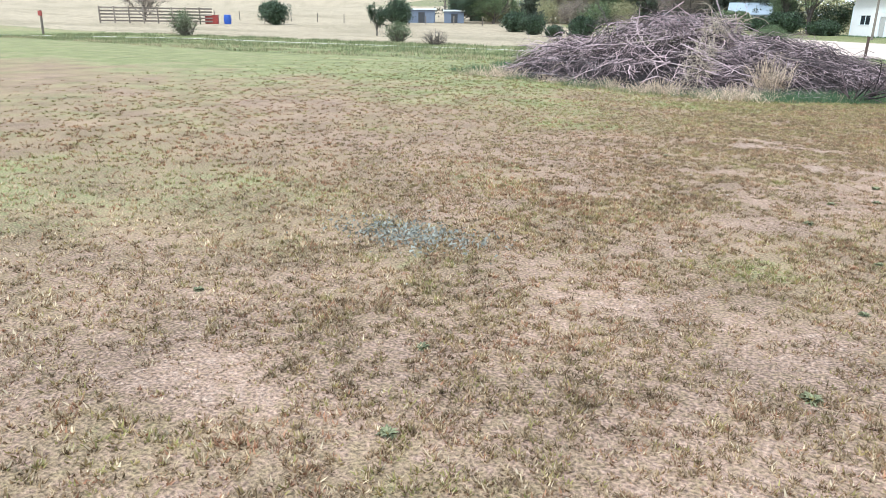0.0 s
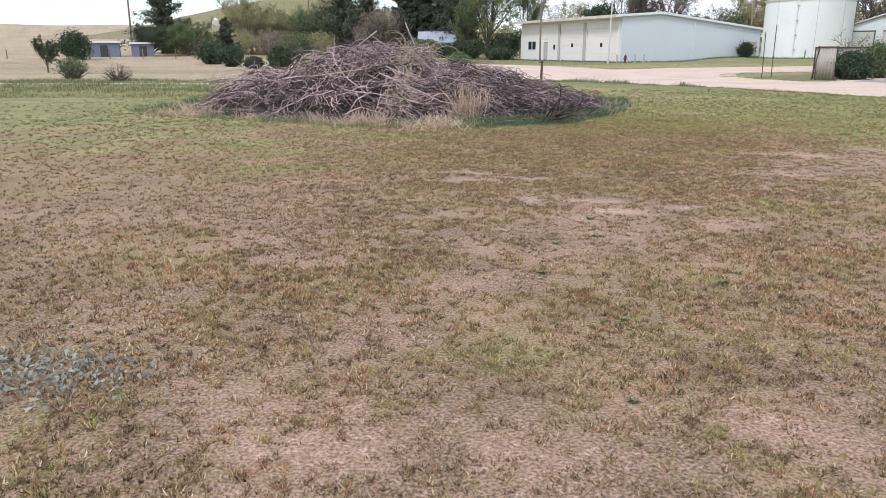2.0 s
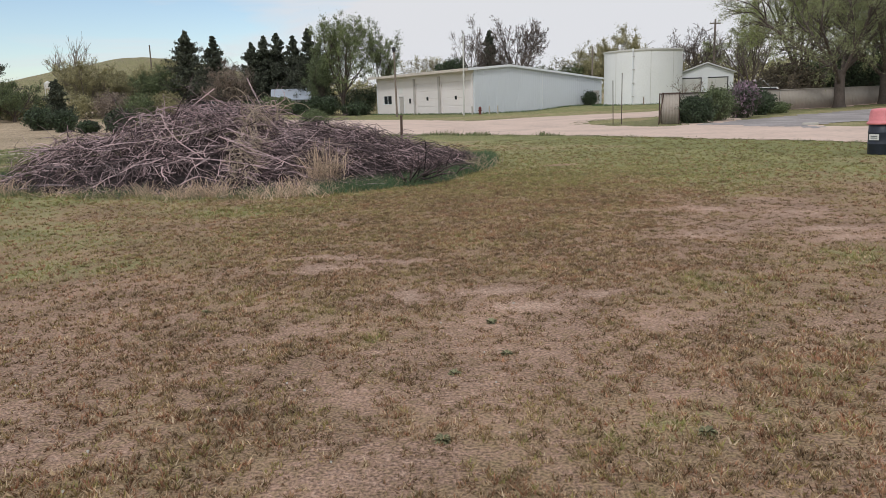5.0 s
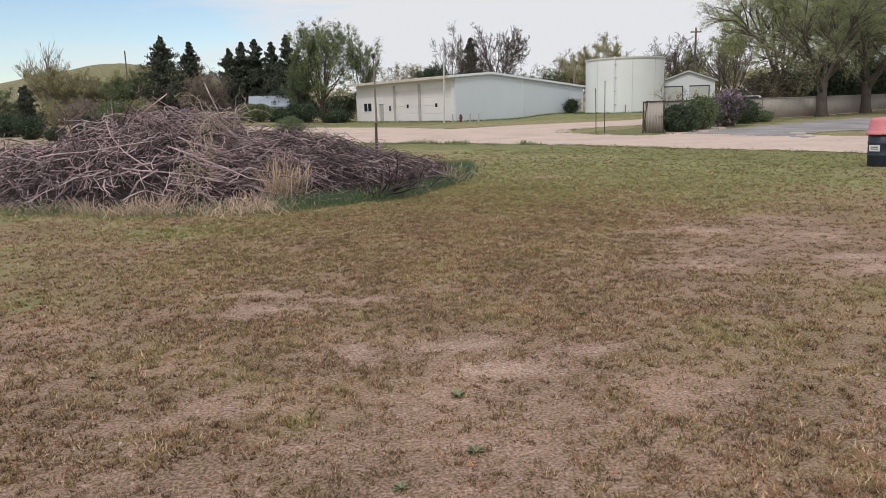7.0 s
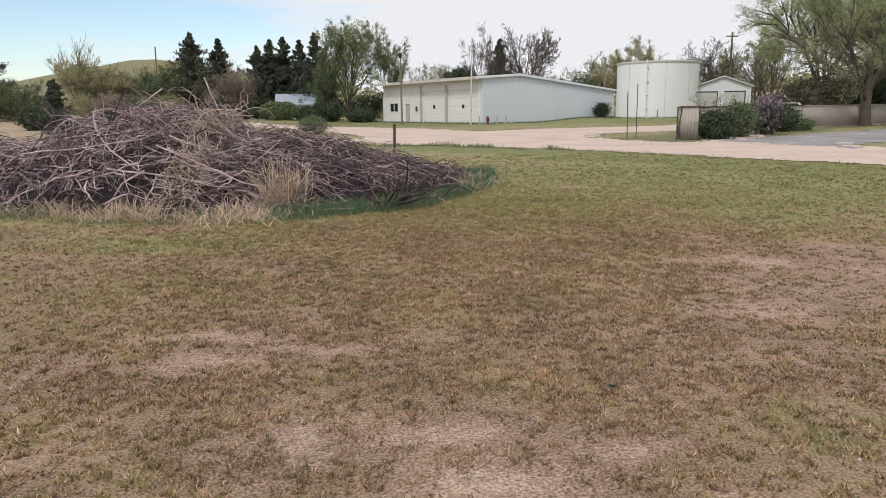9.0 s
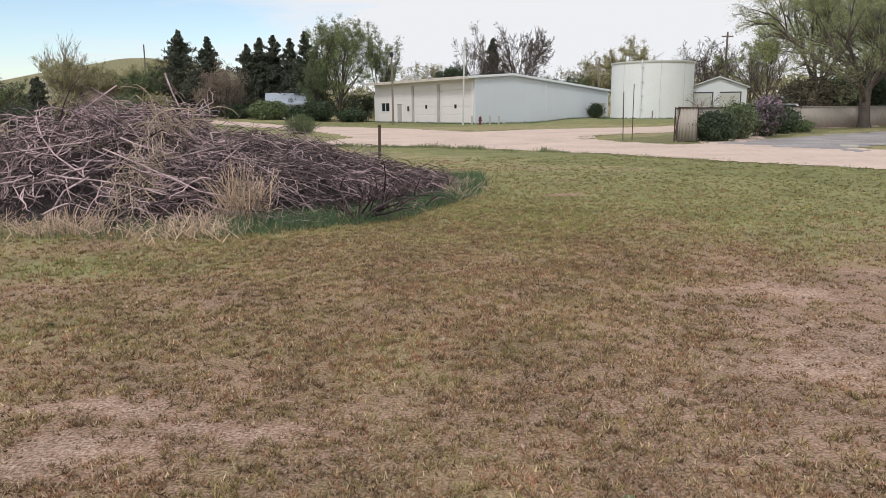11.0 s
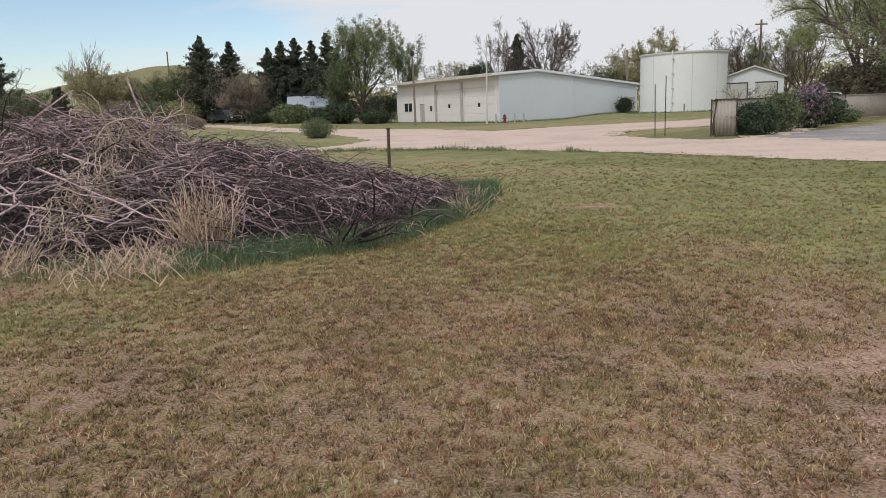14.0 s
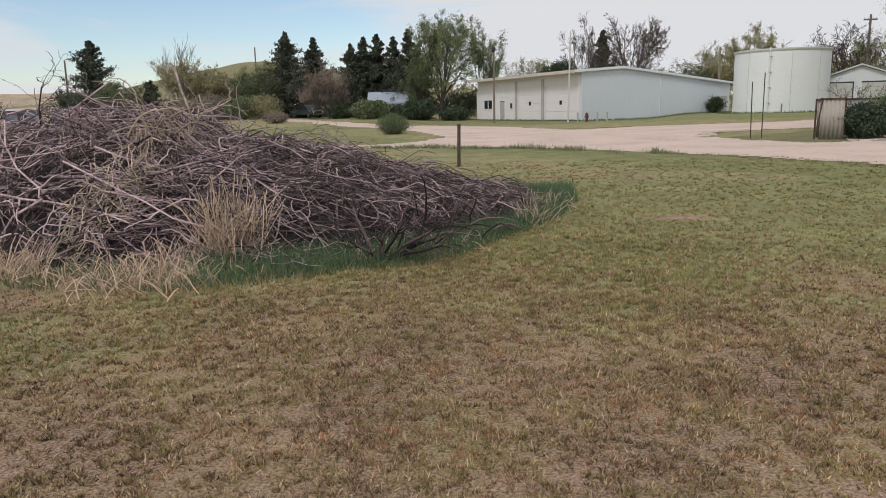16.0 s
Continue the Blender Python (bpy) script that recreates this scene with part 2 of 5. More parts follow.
def value_noise(x, y):
    i, j = np.floor(x), np.floor(y)
    u, v = x - i, y - j
    u, v = u * u * (3 - 2 * u), v * v * (3 - 2 * v)
    a, b, c, d = hash2(i, j), hash2(i + 1, j), hash2(i, j + 1), hash2(i + 1, j + 1)
    return a + (b - a) * u + (c - a) * v + (a - b - c + d) * u * v


def fbm(x, y, octaves=4):
    total, amp, norm = 0, 1.0, 0.0
    for k in range(octaves):
        total, norm = total + amp * value_noise(x * 2 ** k + 17.3 * k, y * 2 ** k - 9.1 * k), norm + amp
        amp *= 0.55
    return total / norm


def smooth(a, b, v):
    t = np.clip((v - a) / (b - a), 0, 1)
    return t * t * (3 - 2 * t)


def mesh_np(name, verts, faces, tone=None, shade=False):
    """A mesh from arrays: faces is one array, or several, of equal-sided polygons."""
    faces = faces if isinstance(faces, (list, tuple)) else [faces]
    faces = [np.asarray(f, np.int32) for f in faces if len(f)]
    me = bpy.data.meshes.new(name)
    verts = np.ascontiguousarray(verts, np.float32)
    me.vertices.add(len(verts))
    me.vertices.foreach_set("co", verts.ravel())
    flat = np.concatenate([f.ravel() for f in faces])
    sizes = np.concatenate([np.full(len(f), f.shape[1], np.int32) for f in faces])
    me.loops.add(len(flat))
    me.loops.foreach_set("vertex_index", flat)
    me.polygons.add(len(sizes))
    me.polygons.foreach_set("loop_start", np.concatenate([[0], np.cumsum(sizes)[:-1]]).astype(np.int32))
    me.update(calc_edges=True)
    if tone is not None:
        a = me.attributes.new("tone", "FLOAT", "POINT")
        a.data.foreach_set("value", np.ascontiguousarray(tone, np.float32))
    if shade:
        me.polygons.foreach_set("use_smooth", np.ones(len(sizes), bool))
    return me


def link(name, me, material, parent=None, label=""):
    me.materials.clear()
    me.materials.append(material)
    ob = new(name, me)
    ob.parent = parent
    return tagged(ob, label)


def part(name, bm, material, parent=None, label="", smooth_shade=False):
    me = bpy.data.meshes.new(name)
    bm.to_mesh(me)
    bm.free()
    if smooth_shade:
        me.polygons.foreach_set("use_smooth", np.ones(len(me.polygons), bool))
    return link(name, me, material, parent, label)


def thing(name, m, label, category, group="", kind=""):
    ob = new(name)
    ob.matrix_world = m
    ob.empty_display_size = 0.2
    return tagged(ob, label, category, group, kind)


def box(x0, y0, z0, x1, y1, z1, bevel=0.0, bm=None):
    bm = bm or bmesh.new()
    geo = bmesh.ops.create_cube(bm, size=1.0, matrix=Matrix.LocRotScale(((x0 + x1) / 2, (y0 + y1) / 2, (z0 + z1) / 2), None, (x1 - x0, y1 - y0, z1 - z0)))
    if bevel:
        edges = list({e for v in geo["verts"] for e in v.link_edges})
        bmesh.ops.bevel(bm, geom=edges, offset=bevel, segments=2, affect="EDGES", profile=0.5)
    return bm


def lathe(profile, sides=32, bm=None, cx=0, cy=0):
    """A turned body from (radius, height) pairs."""
    bm = bm or bmesh.new()
    rings = []
    for r, z in profile:
        rings.append([bm.verts.new((cx + r * math.cos(2 * math.pi * k / sides), cy + r * math.sin(2 * math.pi * k / sides), z)) for k in range(sides)])
    for a, b in zip(rings, rings[1:]):
        for k in range(sides):
            bm.faces.new((a[k], a[(k + 1) % sides], b[(k + 1) % sides], b[k]))
    bm.faces.new(rings[0][::-1])
    bm.faces.new(rings[-1])
    return bm


def rod(a, b, ra, rb=None, sides=8, bm=None):
    bm = bm or bmesh.new()
    a, b = Vector(a), Vector(b)
    d = (b - a).normalized()
    u = d.orthogonal().normalized()
    w = d.cross(u)
    rb = ra if rb is None else rb
    r1 = [bm.verts.new(a + ra * (math.cos(2 * math.pi * k / sides) * u + math.sin(2 * math.pi * k / sides) * w)) for k in range(sides)]
    r2 = [bm.verts.new(b + rb * (math.cos(2 * math.pi * k / sides) * u + math.sin(2 * math.pi * k / sides) * w)) for k in range(sides)]
    for k in range(sides):
        bm.faces.new((r1[k], r1[(k + 1) % sides], r2[(k + 1) % sides], r2[k]))
    bm.faces.new(r1[::-1])
    bm.faces.new(r2)
    return bm


def prism(points, y0, y1, bm=None):
    """A closed outline in x, z drawn out along y."""
    bm = bm or bmesh.new()
    a = [bm.verts.new((x, y0, z)) for x, z in points]
    b = [bm.verts.new((x, y1, z)) for x, z in points]
    for k in range(len(points)):
        j = (k + 1) % len(points)
        bm.faces.new((a[k], a[j], b[j], b[k]))
    bm.faces.new(a[::-1])
    bm.faces.new(b)
    bmesh.ops.recalc_face_normals(bm, faces=bm.faces)
    return bm


def tubes(P, R, sides=4, base=0):
    """Vertices and quads of many tubes: P (n, m, 3) points, R (n, m) radii."""
    n, m, _ = P.shape
    d = np.gradient(P, axis=1)
    d /= np.linalg.norm(d, axis=2, keepdims=True) + 1e-9
    ref = np.where(np.abs(d[:, :1, 2:3]) > 0.8, np.array([1.0, 0, 0]), np.array([0, 0, 1.0]))
    u = np.cross(d, ref)
    u /= np.linalg.norm(u, axis=2, keepdims=True) + 1e-9
    w = np.cross(d, u)
    ang = 2 * np.pi * np.arange(sides) / sides
    V = P[:, :, None] + R[:, :, None, None] * (np.cos(ang)[:, None] * u[:, :, None] + np.sin(ang)[:, None] * w[:, :, None])
    idx = base + np.arange(n * m * sides).reshape(n, m, sides)
    nxt = np.roll(idx, -1, axis=2)
    F = np.stack([idx[:, :-1], nxt[:, :-1], nxt[:, 1:], idx[:, 1:]], -1).reshape(-1, 4)
    return V.reshape(-1, 3), F


def unit(v):
    return v / (np.linalg.norm(v, axis=-1, keepdims=True) + 1e-9)


def bend(start, way, length, m, r, wobble, lift=0.0):
    """Crooked lines: n starts, n directions, n lengths, m points each."""
    n = len(start)
    steps = unit(way[:, None] + r.normal(0, wobble, (n, m - 1, 3)).cumsum(1) + np.array([0, 0, lift]) * np.linspace(0, 1, m - 1)[None, :, None])
    P = np.concatenate([np.zeros((n, 1, 3)), steps.cumsum(1)], 1) * (length / (m - 1))[:, None, None]
    return start[:, None] + P


def leaf_tris(centres, size, r, base=0, flat=0.0, long=1.6):
    """A small pointed leaf, one triangle, at each centre."""
    n = len(centres)
    a = unit(r.normal(0, 1, (n, 3)) + np.array([0, 0, -flat]))
    b = unit(np.cross(a, r.normal(0, 1, (n, 3))))
    s = size * r.uniform(0.6, 1.4, (n, 1))
    V = np.stack([centres - a * s * long / 2 - b * s * 0.45, centres - a * s * long / 2 + b * s * 0.45, centres + a * s * long / 2], 1).reshape(-1, 3)
    return V, (base + np.arange(3 * n)).reshape(-1, 3)


def limbs(start, way, length, radius, r, spec, wobble=0.12, lift=0.1, least=0.006):
    """Grows limbs level by level. spec: (children, length ratio, spread, points) a level. Returns meshes' arrays and the last twigs."""
    V, F, base = [], [], 0
    P = bend(start, way, length, 6, r, wobble * 0.5, lift * 0.3)
    R = radius[:, None] * np.linspace(1, 0.55, 6)
    v, f = tubes(P, R, 5, base)
    V.append(v), F.append(f)
    base += len(v)
    for level, (kids, ratio, spreadk, m) in enumerate(spec):
        n, mp, _ = P.shape
        at = r.uniform(0.15, 1.0, (n, kids))
        at[:, 0] = 1.0
        x = at * (mp - 1)
        i = np.minimum(x.astype(int), mp - 2)
        g = (x - i)[..., None]
        rows = np.arange(n)[:, None]
        s = P[rows, i] * (1 - g) + P[rows, i + 1] * g
        d = unit(P[rows, i + 1] - P[rows, i])
        side = r.normal(0, 1, d.shape)
        side = unit(side - (side * d).sum(-1, keepdims=True) * d)
        w = unit(d + side * spreadk * r.uniform(0.5, 1.3, (n, kids, 1)))
        ln = (length[:, None] * ratio * r.uniform(0.65, 1.2, (n, kids)) * (1.15 - 0.45 * at)).ravel()
        rd = (R[rows, i] * 0.62).ravel()
        P = bend(s.reshape(-1, 3), w.reshape(-1, 3), ln, m, r, wobble, lift)
        length, radius = ln, np.maximum(rd, least)
        R = radius[:, None] * np.linspace(1, 0.4, m)
        v, f = tubes(P, R, 4 if level == 0 else 3, base)
        V.append(v), F.append(f)
        base += len(v)
    return np.concatenate(V), np.concatenate(F), P


# ---- ground ----
def rise(x, y):
    """Height of the land: level near by, rising beyond to hills."""
    dx, dy = x - 0.5, y + 1.0
    r = np.hypot(dx, dy) + 1e-6
    a = np.degrees(np.arctan2(dx, dy))
    left = smooth(-4, -11, a) * smooth(-175, -120, a)
    z = left * 1.4 * (np.clip(r - 70, 0, None) / 50) ** 1.3 * (r < 125)
    z = np.where(r >= 125, left * (1.585 + np.clip(r - 125, 0, 150) * 0.02), z)
    z = z + 0.36 * smooth(10, 14, a) * smooth(90, 60, a) * smooth(56, 67, r)
    z = z + 0.05 * (fbm(x * 0.12, y * 0.12, 3) - 0.5) * smooth(8, 20, r)
    # the near hill and the far ridge
    hx, hy = x + 157, y - 490
    z = z + (29 + 9 * (fbm(x * 0.02, y * 0.02) - 0.5)) * np.exp(-((hx / 76) ** 2) ** 1.1 - (hy / 130) ** 2) + 8 * np.exp(-((hx + 70) / 55) ** 2 - (hy / 120) ** 2)
    far = smooth(600, 1300, r) * smooth(-8, -18, a) * smooth(-120, -80, a)
    z = z + far * (22 + 22 * fbm(a * 0.09 + 3, r * 0.0012, 4))
    z = z + smooth(900, 2200, r) * 8
    return z


def height(x, y):
    return float(rise(np.array([float(x)]), np.array([float(y)]))[0])


def inside(poly, x, y):
    hit = np.zeros(x.shape, bool)
    for (x0, y0), (x1, y1) in zip(poly, poly[1:] + poly[:1]):
        cross = ((y0 > y) != (y1 > y)) & (x < (x1 - x0) * (y - y0) / (y1 - y0 + 1e-12) + x0)
        hit ^= cross
    return hit


# pile outline
RIDGE_X = [-8.15, -7.0, -5.8, -4.9, -4.2, -2.7, -2.1, -1.3, -0.4, 0.4, 1.3, 2.0]
RIDGE_Z = [0.36, 0.86, 1.08, 1.28, 1.46, 1.46, 1.00, 0.98, 0.86, 0.60, 0.34, 0.12]
FRONT_X = [-8.25, -5.0, -3.0, -1.0, 0.4, 1.0, 1.6, 2.1]
FRONT_Y = [9.9, 8.6, 7.7, 7.9, 8.6, 9.3, 10.3, 10.8]


def pile_height(x, y):
    top = np.interp(x, RIDGE_X, RIDGE_Z, left=0, right=0)
    front = np.interp(x, FRONT_X, FRONT_Y)
    back = 13.6
    t = np.where(y < 11, (11 - y) / (11 - front), (y - 11) / (back - 11))
    lump = 0.72 + 0.56 * fbm(x * 1.3 + 4, y * 1.3)
    return top * lump * np.clip(1 - np.abs(t) ** 2.0, 0, 1)


def near_pile(x, y):
    """How far out of the pile's foot, in metres, roughly."""
    front = np.interp(x, FRONT_X, FRONT_Y)
    ex = np.maximum(np.maximum(-8.4 - x, x - 2.1), 0)
    return np.maximum(np.maximum(front - y, y - 13.6), 0) + ex


# worn spots of the lawn: x, y, radius across, radius along
BARE = [(4.2, 2.9, 1.1, 0.7), (5.4, 4.4, 1.0, 0.5), (5.4, 3.4, 1.5, 0.9), (5.0, 1.9, 0.9, 0.3), (3.7, 2.4, 0.6, 0.4), (4.4, 3.9, 0.6, 0.4), (1.3, -0.5, 0.7, 0.3), (2.3, -0.5, 0.5, 0.25),
        (1.0, -0.9, 0.8, 0.25), (0.3, -2.3, 0.3, 0.45), (0.77, -1.5, 0.4, 0.3), (3.4, -0.8, 0.5, 0.25), (-0.3, -0.4, 0.4, 0.2), (-1.2, -2.0, 0.4, 0.2), (1.7, -4.15, 0.4, 0.25),
        (0.75, -4.6, 0.5, 0.25), (0.05, -4.6, 0.4, 0.2), (-1.5, -6.4, 0.5, 0.3), (-0.35, 4.2, 0.35, 0.3), (3.8, 4.1, 0.35, 0.15), (0.2, -1.6, 0.4, 0.2), (0.8, -4.9, 0.4, 0.2)]
PALE_SPOTS = [(1.2, 0.45, 0.5, 0.2), (2.0, 0.2, 0.4, 0.16), (1.35, -0.02, 0.55, 0.22), (0.55, 0.38, 0.3, 0.16), (-0.3, 1.45, 0.5, 0.14), (0.25, 1.65, 0.4, 0.11), (-0.3, 1.9, 0.3, 0.12),
              (3.9, 10.8, 0.4, 0.22), (2.86, 4.4, 0.16, 0.1), (5.2, 2.3, 0.7, 0.2), (-0.5, 1.95, 0.5, 0.12)]
GREEN = [(-1.13, -5.0, 0.35, 0.2), (0.3, -3.5, 0.4, 0.25), (-1.4, -4.6, 0.5, 0.3), (-2.3, -1.5, 0.5, 0.25), (2.1, -3.3, 0.4, 0.3), (1.8, -2.1, 0.35, 0.15), (-2.7, 2.1, 1.2, 0.6), (4.6, 1.1, 0.8, 0.4),
         (0.42, -0.18, 0.12, 0.08), (0.28, -0.7, 0.2, 0.1), (1.9, -0.5, 0.15, 0.1), (2.24, -0.57, 0.2, 0.08), (6.3, 3.2, 0.5, 0.35), (3.1, 0.4, 0.5, 0.25), (-1.6, 5.4, 1.4, 0.6), (0.44, 1.86, 0.12, 0.07),
         (-5.5, 4.0, 4.0, 1.4), (6.5, 11.5, 4.5, 3.2), (-4.6, -4.6, 2.4, 1.6)]
RUSSET = [(-7.6, -2.6, 1.0, 0.9), (-5.7, -2.6, 1.6, 0.9), (-3.6, -3.4, 1.1, 0.5), (-0.5, -2.8, 0.6, 0.3), (-0.1, 0.75, 0.8, 0.3), (-2.5, -1.5, 0.7, 0.3), (1.3, 2.7, 0.7, 0.4), (1.95, 3.15, 0.6, 0.4),
          (2.4, 5.0, 0.5, 0.3), (1.5, 4.4, 0.4, 0.25), (3.6, 4.6, 0.6, 0.3), (-2.0, -2.2, 1.2, 0.6)]


def spots(table, x, y):
    s = 0
    for cx, cy, a, b in table:
        s = np.maximum(s, np.exp(-(((x - cx) / a) ** 2 + ((y - cy) / b) ** 2)))
    return s


def lawn(x, y):
    """Bareness, greenness, russet and paleness of the lawn, 0 to 1."""
    wx, wy = x + 0.5 * (fbm(x * 1.7 + 3, y * 1.7) - 0.5), y + 0.5 * (fbm(x * 1.7 + 50, y * 1.7 + 9) - 0.5)
    n1, n2, n3 = fbm(x * 0.55, y * 0.55), fbm(x * 0.9 + 40, y * 0.9 + 11), fbm(x * 2.6 + 5, y * 2.6)
    n4 = fbm(x * 8.0 + 2, y * 8.0)
    worn = smooth(3.0, -0.5, y) * smooth(-4.5, -1.0, x) * smooth(-9, -5.5, y)
    pale = np.clip(spots(PALE_SPOTS, wx, wy) * 1.25 + (n4 - 0.5) * 0.6 - 0.25, 0, 1)
    bare = np.clip(spots(BARE, wx, wy) * 0.85 + 0.32 * worn + smooth(0.5, 0.74, n1) * 0.25 * smooth(12, 4, y) + (n3 - 0.5) * 1.0 + (n4 - 0.5) * 1.3 - 0.22 - 0.14 * smooth(2, 7, y), 0, 1)
    bare = np.maximum(bare, pale)
    green = np.clip(spots(GREEN, wx, wy) * 0.7 + smooth(3, 9, y) * 0.85 + smooth(-2, -9, x) * 0.1 + smooth(-6, -13, x) * 0.2 + (n2 - 0.5) * 1.3 + (n3 - 0.5) * 0.6, 0, 1)
    russet = np.clip(spots(RUSSET, wx, wy) * 0.8 + smooth(0.5, 0.7, fbm(x * 0.5 - 20, y * 0.5 + 60)) * 0.3 + smooth(0.55, 0.7, fbm(x * 2.1 - 20, y * 2.1 + 60)) * 0.5, 0, 1) * smooth(13, 5, y)
    band = smooth(3.2, 1.0, np.abs((x - 3.7) * 0.804 + (y - 26.2) * 0.594 + 1.2)) * smooth(8, 12, y)
    green = np.clip(green + 0.6 * band, 0, 1.15)
    return bare, green * (1 - bare * 0.8), russet, pale


MEADOW = [(-300, 45), (-45, 31), (-25, 29), (-13, 30), (-15, 44), (-23, 62), (-54, 118), (-120, 330), (-600, 330)]
VERGE = [(-300, 20), (-45, 17), (-22, 14.5), (-9, 16), (-6, 22), (-8, 30), (-25, 29.5), (-45, 31.5), (-300, 46)]

AZ = np.radians(np.concatenate([np.arange(-180, -66, 3.0), np.arange(-66, 46, 0.45), np.arange(46, 180, 3.0)]))
RAD = np.concatenate([[0.3, 1.0, 2.0], np.geomspace(2.6, 130, 390), np.geomspace(134, 4200, 80)])
CX, CY = 0.9, -10.0
GX, GY = CX + RAD[:, None] * np.sin(AZ)[None], CY + RAD[:, None] * np.cos(AZ)[None]
GZ = rise(GX, GY)
NR, NA = GX.shape
IDX = np.arange(NR * NA).reshape(NR, NA)
QUADS = np.stack([IDX[:-1], IDX[1:], np.roll(IDX[1:], -1, 1), np.roll(IDX[:-1], -1, 1)], -1).reshape(-1, 4)


def edge_distance(line, x, y):
    """Distance to a broken line."""
    d = np.full(np.shape(x), 1e9)
    for (x0, y0), (x1, y1) in zip(line, line[1:]):
        t = np.clip(((x - x0) * (x1 - x0) + (y - y0) * (y1 - y0)) / ((x1 - x0) ** 2 + (y1 - y0) ** 2), 0, 1)
        d = np.minimum(d, np.hypot(x - x0 - t * (x1 - x0), y - y0 - t * (y1 - y0)))
    return d


FENCE_LINE = [(13.1, 30.2), (26.8, 44.9), (43, 51.0), (66, 57)]


def ground_tone(x, y):
    bare, green, russet, pale = lawn(x, y)
    tone = 0.2 + 0.46 * green + 0.14 * russet
    tone = tone * (1 - bare) + (0.13 - 0.13 * np.maximum(pale, 0.75 * spots(BARE[:6], x, y))) * bare
    jag = 1.6 * (fbm(x * 0.3, y * 0.3) - 0.5)
    verge = inside(VERGE, x + jag, y + jag)
    tone = np.where(verge, 0.62 + 0.3 * (fbm(x * 0.4 + 9, y * 0.9) - 0.2), tone)
    r = np.hypot(x, y)
    wild = (r > 60) | (y < -40)
    # the trees' shade along the fence is painted as a darker ground tone
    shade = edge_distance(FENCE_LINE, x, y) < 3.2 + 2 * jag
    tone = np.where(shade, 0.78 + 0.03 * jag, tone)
    lush = (np.hypot(x - 8, y - 62) < 30) * 0.12
    tone = np.where(wild, np.clip(0.60 + lush + 0.3 * (fbm(x * 0.08, y * 0.08) - 0.5), 0, 0.78), tone)
    meadow = inside(MEADOW, x + 3 * jag, y + jag) | (r > 170)
    tone = np.where(meadow, np.clip(0.95 + 0.35 * (fbm(x * 0.07, y * 0.2) - 0.5), 0.9, 1), tone)
    hill = np.exp(-((x + 157) / 110) ** 2 - ((y - 490) / 160) ** 2) > 0.12
    tone = np.where(hill, 0.805 + 0.05 * (fbm(x * 0.03, y * 0.03) - 0.5), tone)
    return np.clip(tone, 0, 1)


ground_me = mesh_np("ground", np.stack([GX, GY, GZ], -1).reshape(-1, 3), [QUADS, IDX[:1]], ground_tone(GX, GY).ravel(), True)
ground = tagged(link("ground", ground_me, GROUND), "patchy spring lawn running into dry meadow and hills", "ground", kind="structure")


def sheet(name, polys, material, lift, label, ragged=0.5, minus=(), soft_edge=1.1):
    """A flat layer that lies on the land inside the outlines."""
    x = (GX[:-1] + GX[1:]) / 2
    y = (GY[:-1] + GY[1:]) / 2
    x, y = x + ragged * (fbm(x * soft_edge, y * soft_edge) - 0.5), y + ragged * (fbm(x * soft_edge + 31, y * soft_edge) - 0.5)
    keep = np.zeros(x.shape, bool)
    for p in polys:
        keep |= inside(p, x, y)
    for p in minus:
        keep &= ~inside(p, x, y)
    q = QUADS[keep.ravel()]
    used, back = np.unique(q, return_inverse=True)
    v = np.stack([GX, GY, GZ + lift], -1).reshape(-1, 3)[used]
    return tagged(link(name, mesh_np(name, v, back.reshape(-1, 4), shade=True), material), label, name.split("_")[0], kind="structure")


ISLAND = [(9.7, 33.4), (11.2, 37.5), (13.5, 39.6), (18.5, 41), (24, 43.5), (20, 38), (15, 31.5), (13.6, 29.2), (12.9, 27.2), (11.8, 27.0), (10.2, 30)]
ROAD = [(-4, 30.0), (0, 28.6), (3.7, 26.2), (6, 23.6), (8.3, 20.8), (11.6, 15.8), (13.9, 12.4), (19, 5), (40, -25), (47, -20), (25, 10),
        (18.4, 18), (16.6, 23), (14.8, 27), (20, 36), (26, 44.5), (60, 56), (60, 62), (28, 56), (15.9, 51.6), (9.4, 49), (5.2, 46), (0, 57), (-7, 66),
        (-14, 75.5), (-25, 89), (-33, 98), (-47, 114), (-75, 142), (-70, 131), (-41, 102.5), (-28, 87.5), (-22, 80.5), (-11.5, 63), (-5.5, 49.5), (-2.7, 40.5), (-2.3, 37.8), (-3.4, 33), (-5.5, 32), (-14, 31.2), (-14, 29.8)]
sheet("road", [ROAD], DIRT, 0.012, "pale pinkish dirt road with ragged grass edges", 0.9, [ISLAND])
YARD = [(13.6, 27.6), (14.0, 26.4), (15.2, 23.6), (15.6, 21.0), (16.5, 23.4), (19.3, 25.2), (21, 23.6), (24, 24.4), (50, 26), (60, 52), (40, 44.8), (28.3, 38.6), (22.6, 34.9), (17.2, 30.6)]
sheet("pavement_gravel_yard", [YARD], GRAVEL, 0.015, "grey gravel yard beside the dirt road", 1.3)
TRACK = [(-70, 17.2), (-52, 19.7), (-39, 24.4), (-30, 24.0), (-19, 24.4), (-12, 24.6), (-12, 25.1), (-19, 25.1), (-30, 24.8), (-39, 25.4), (-52, 20.5), (-70, 18)]
sheet("path_track", [TRACK], PALE, 0.014, "narrow pale dirt footpath through green weeds", 0.35)

# ---- lawn blades ----


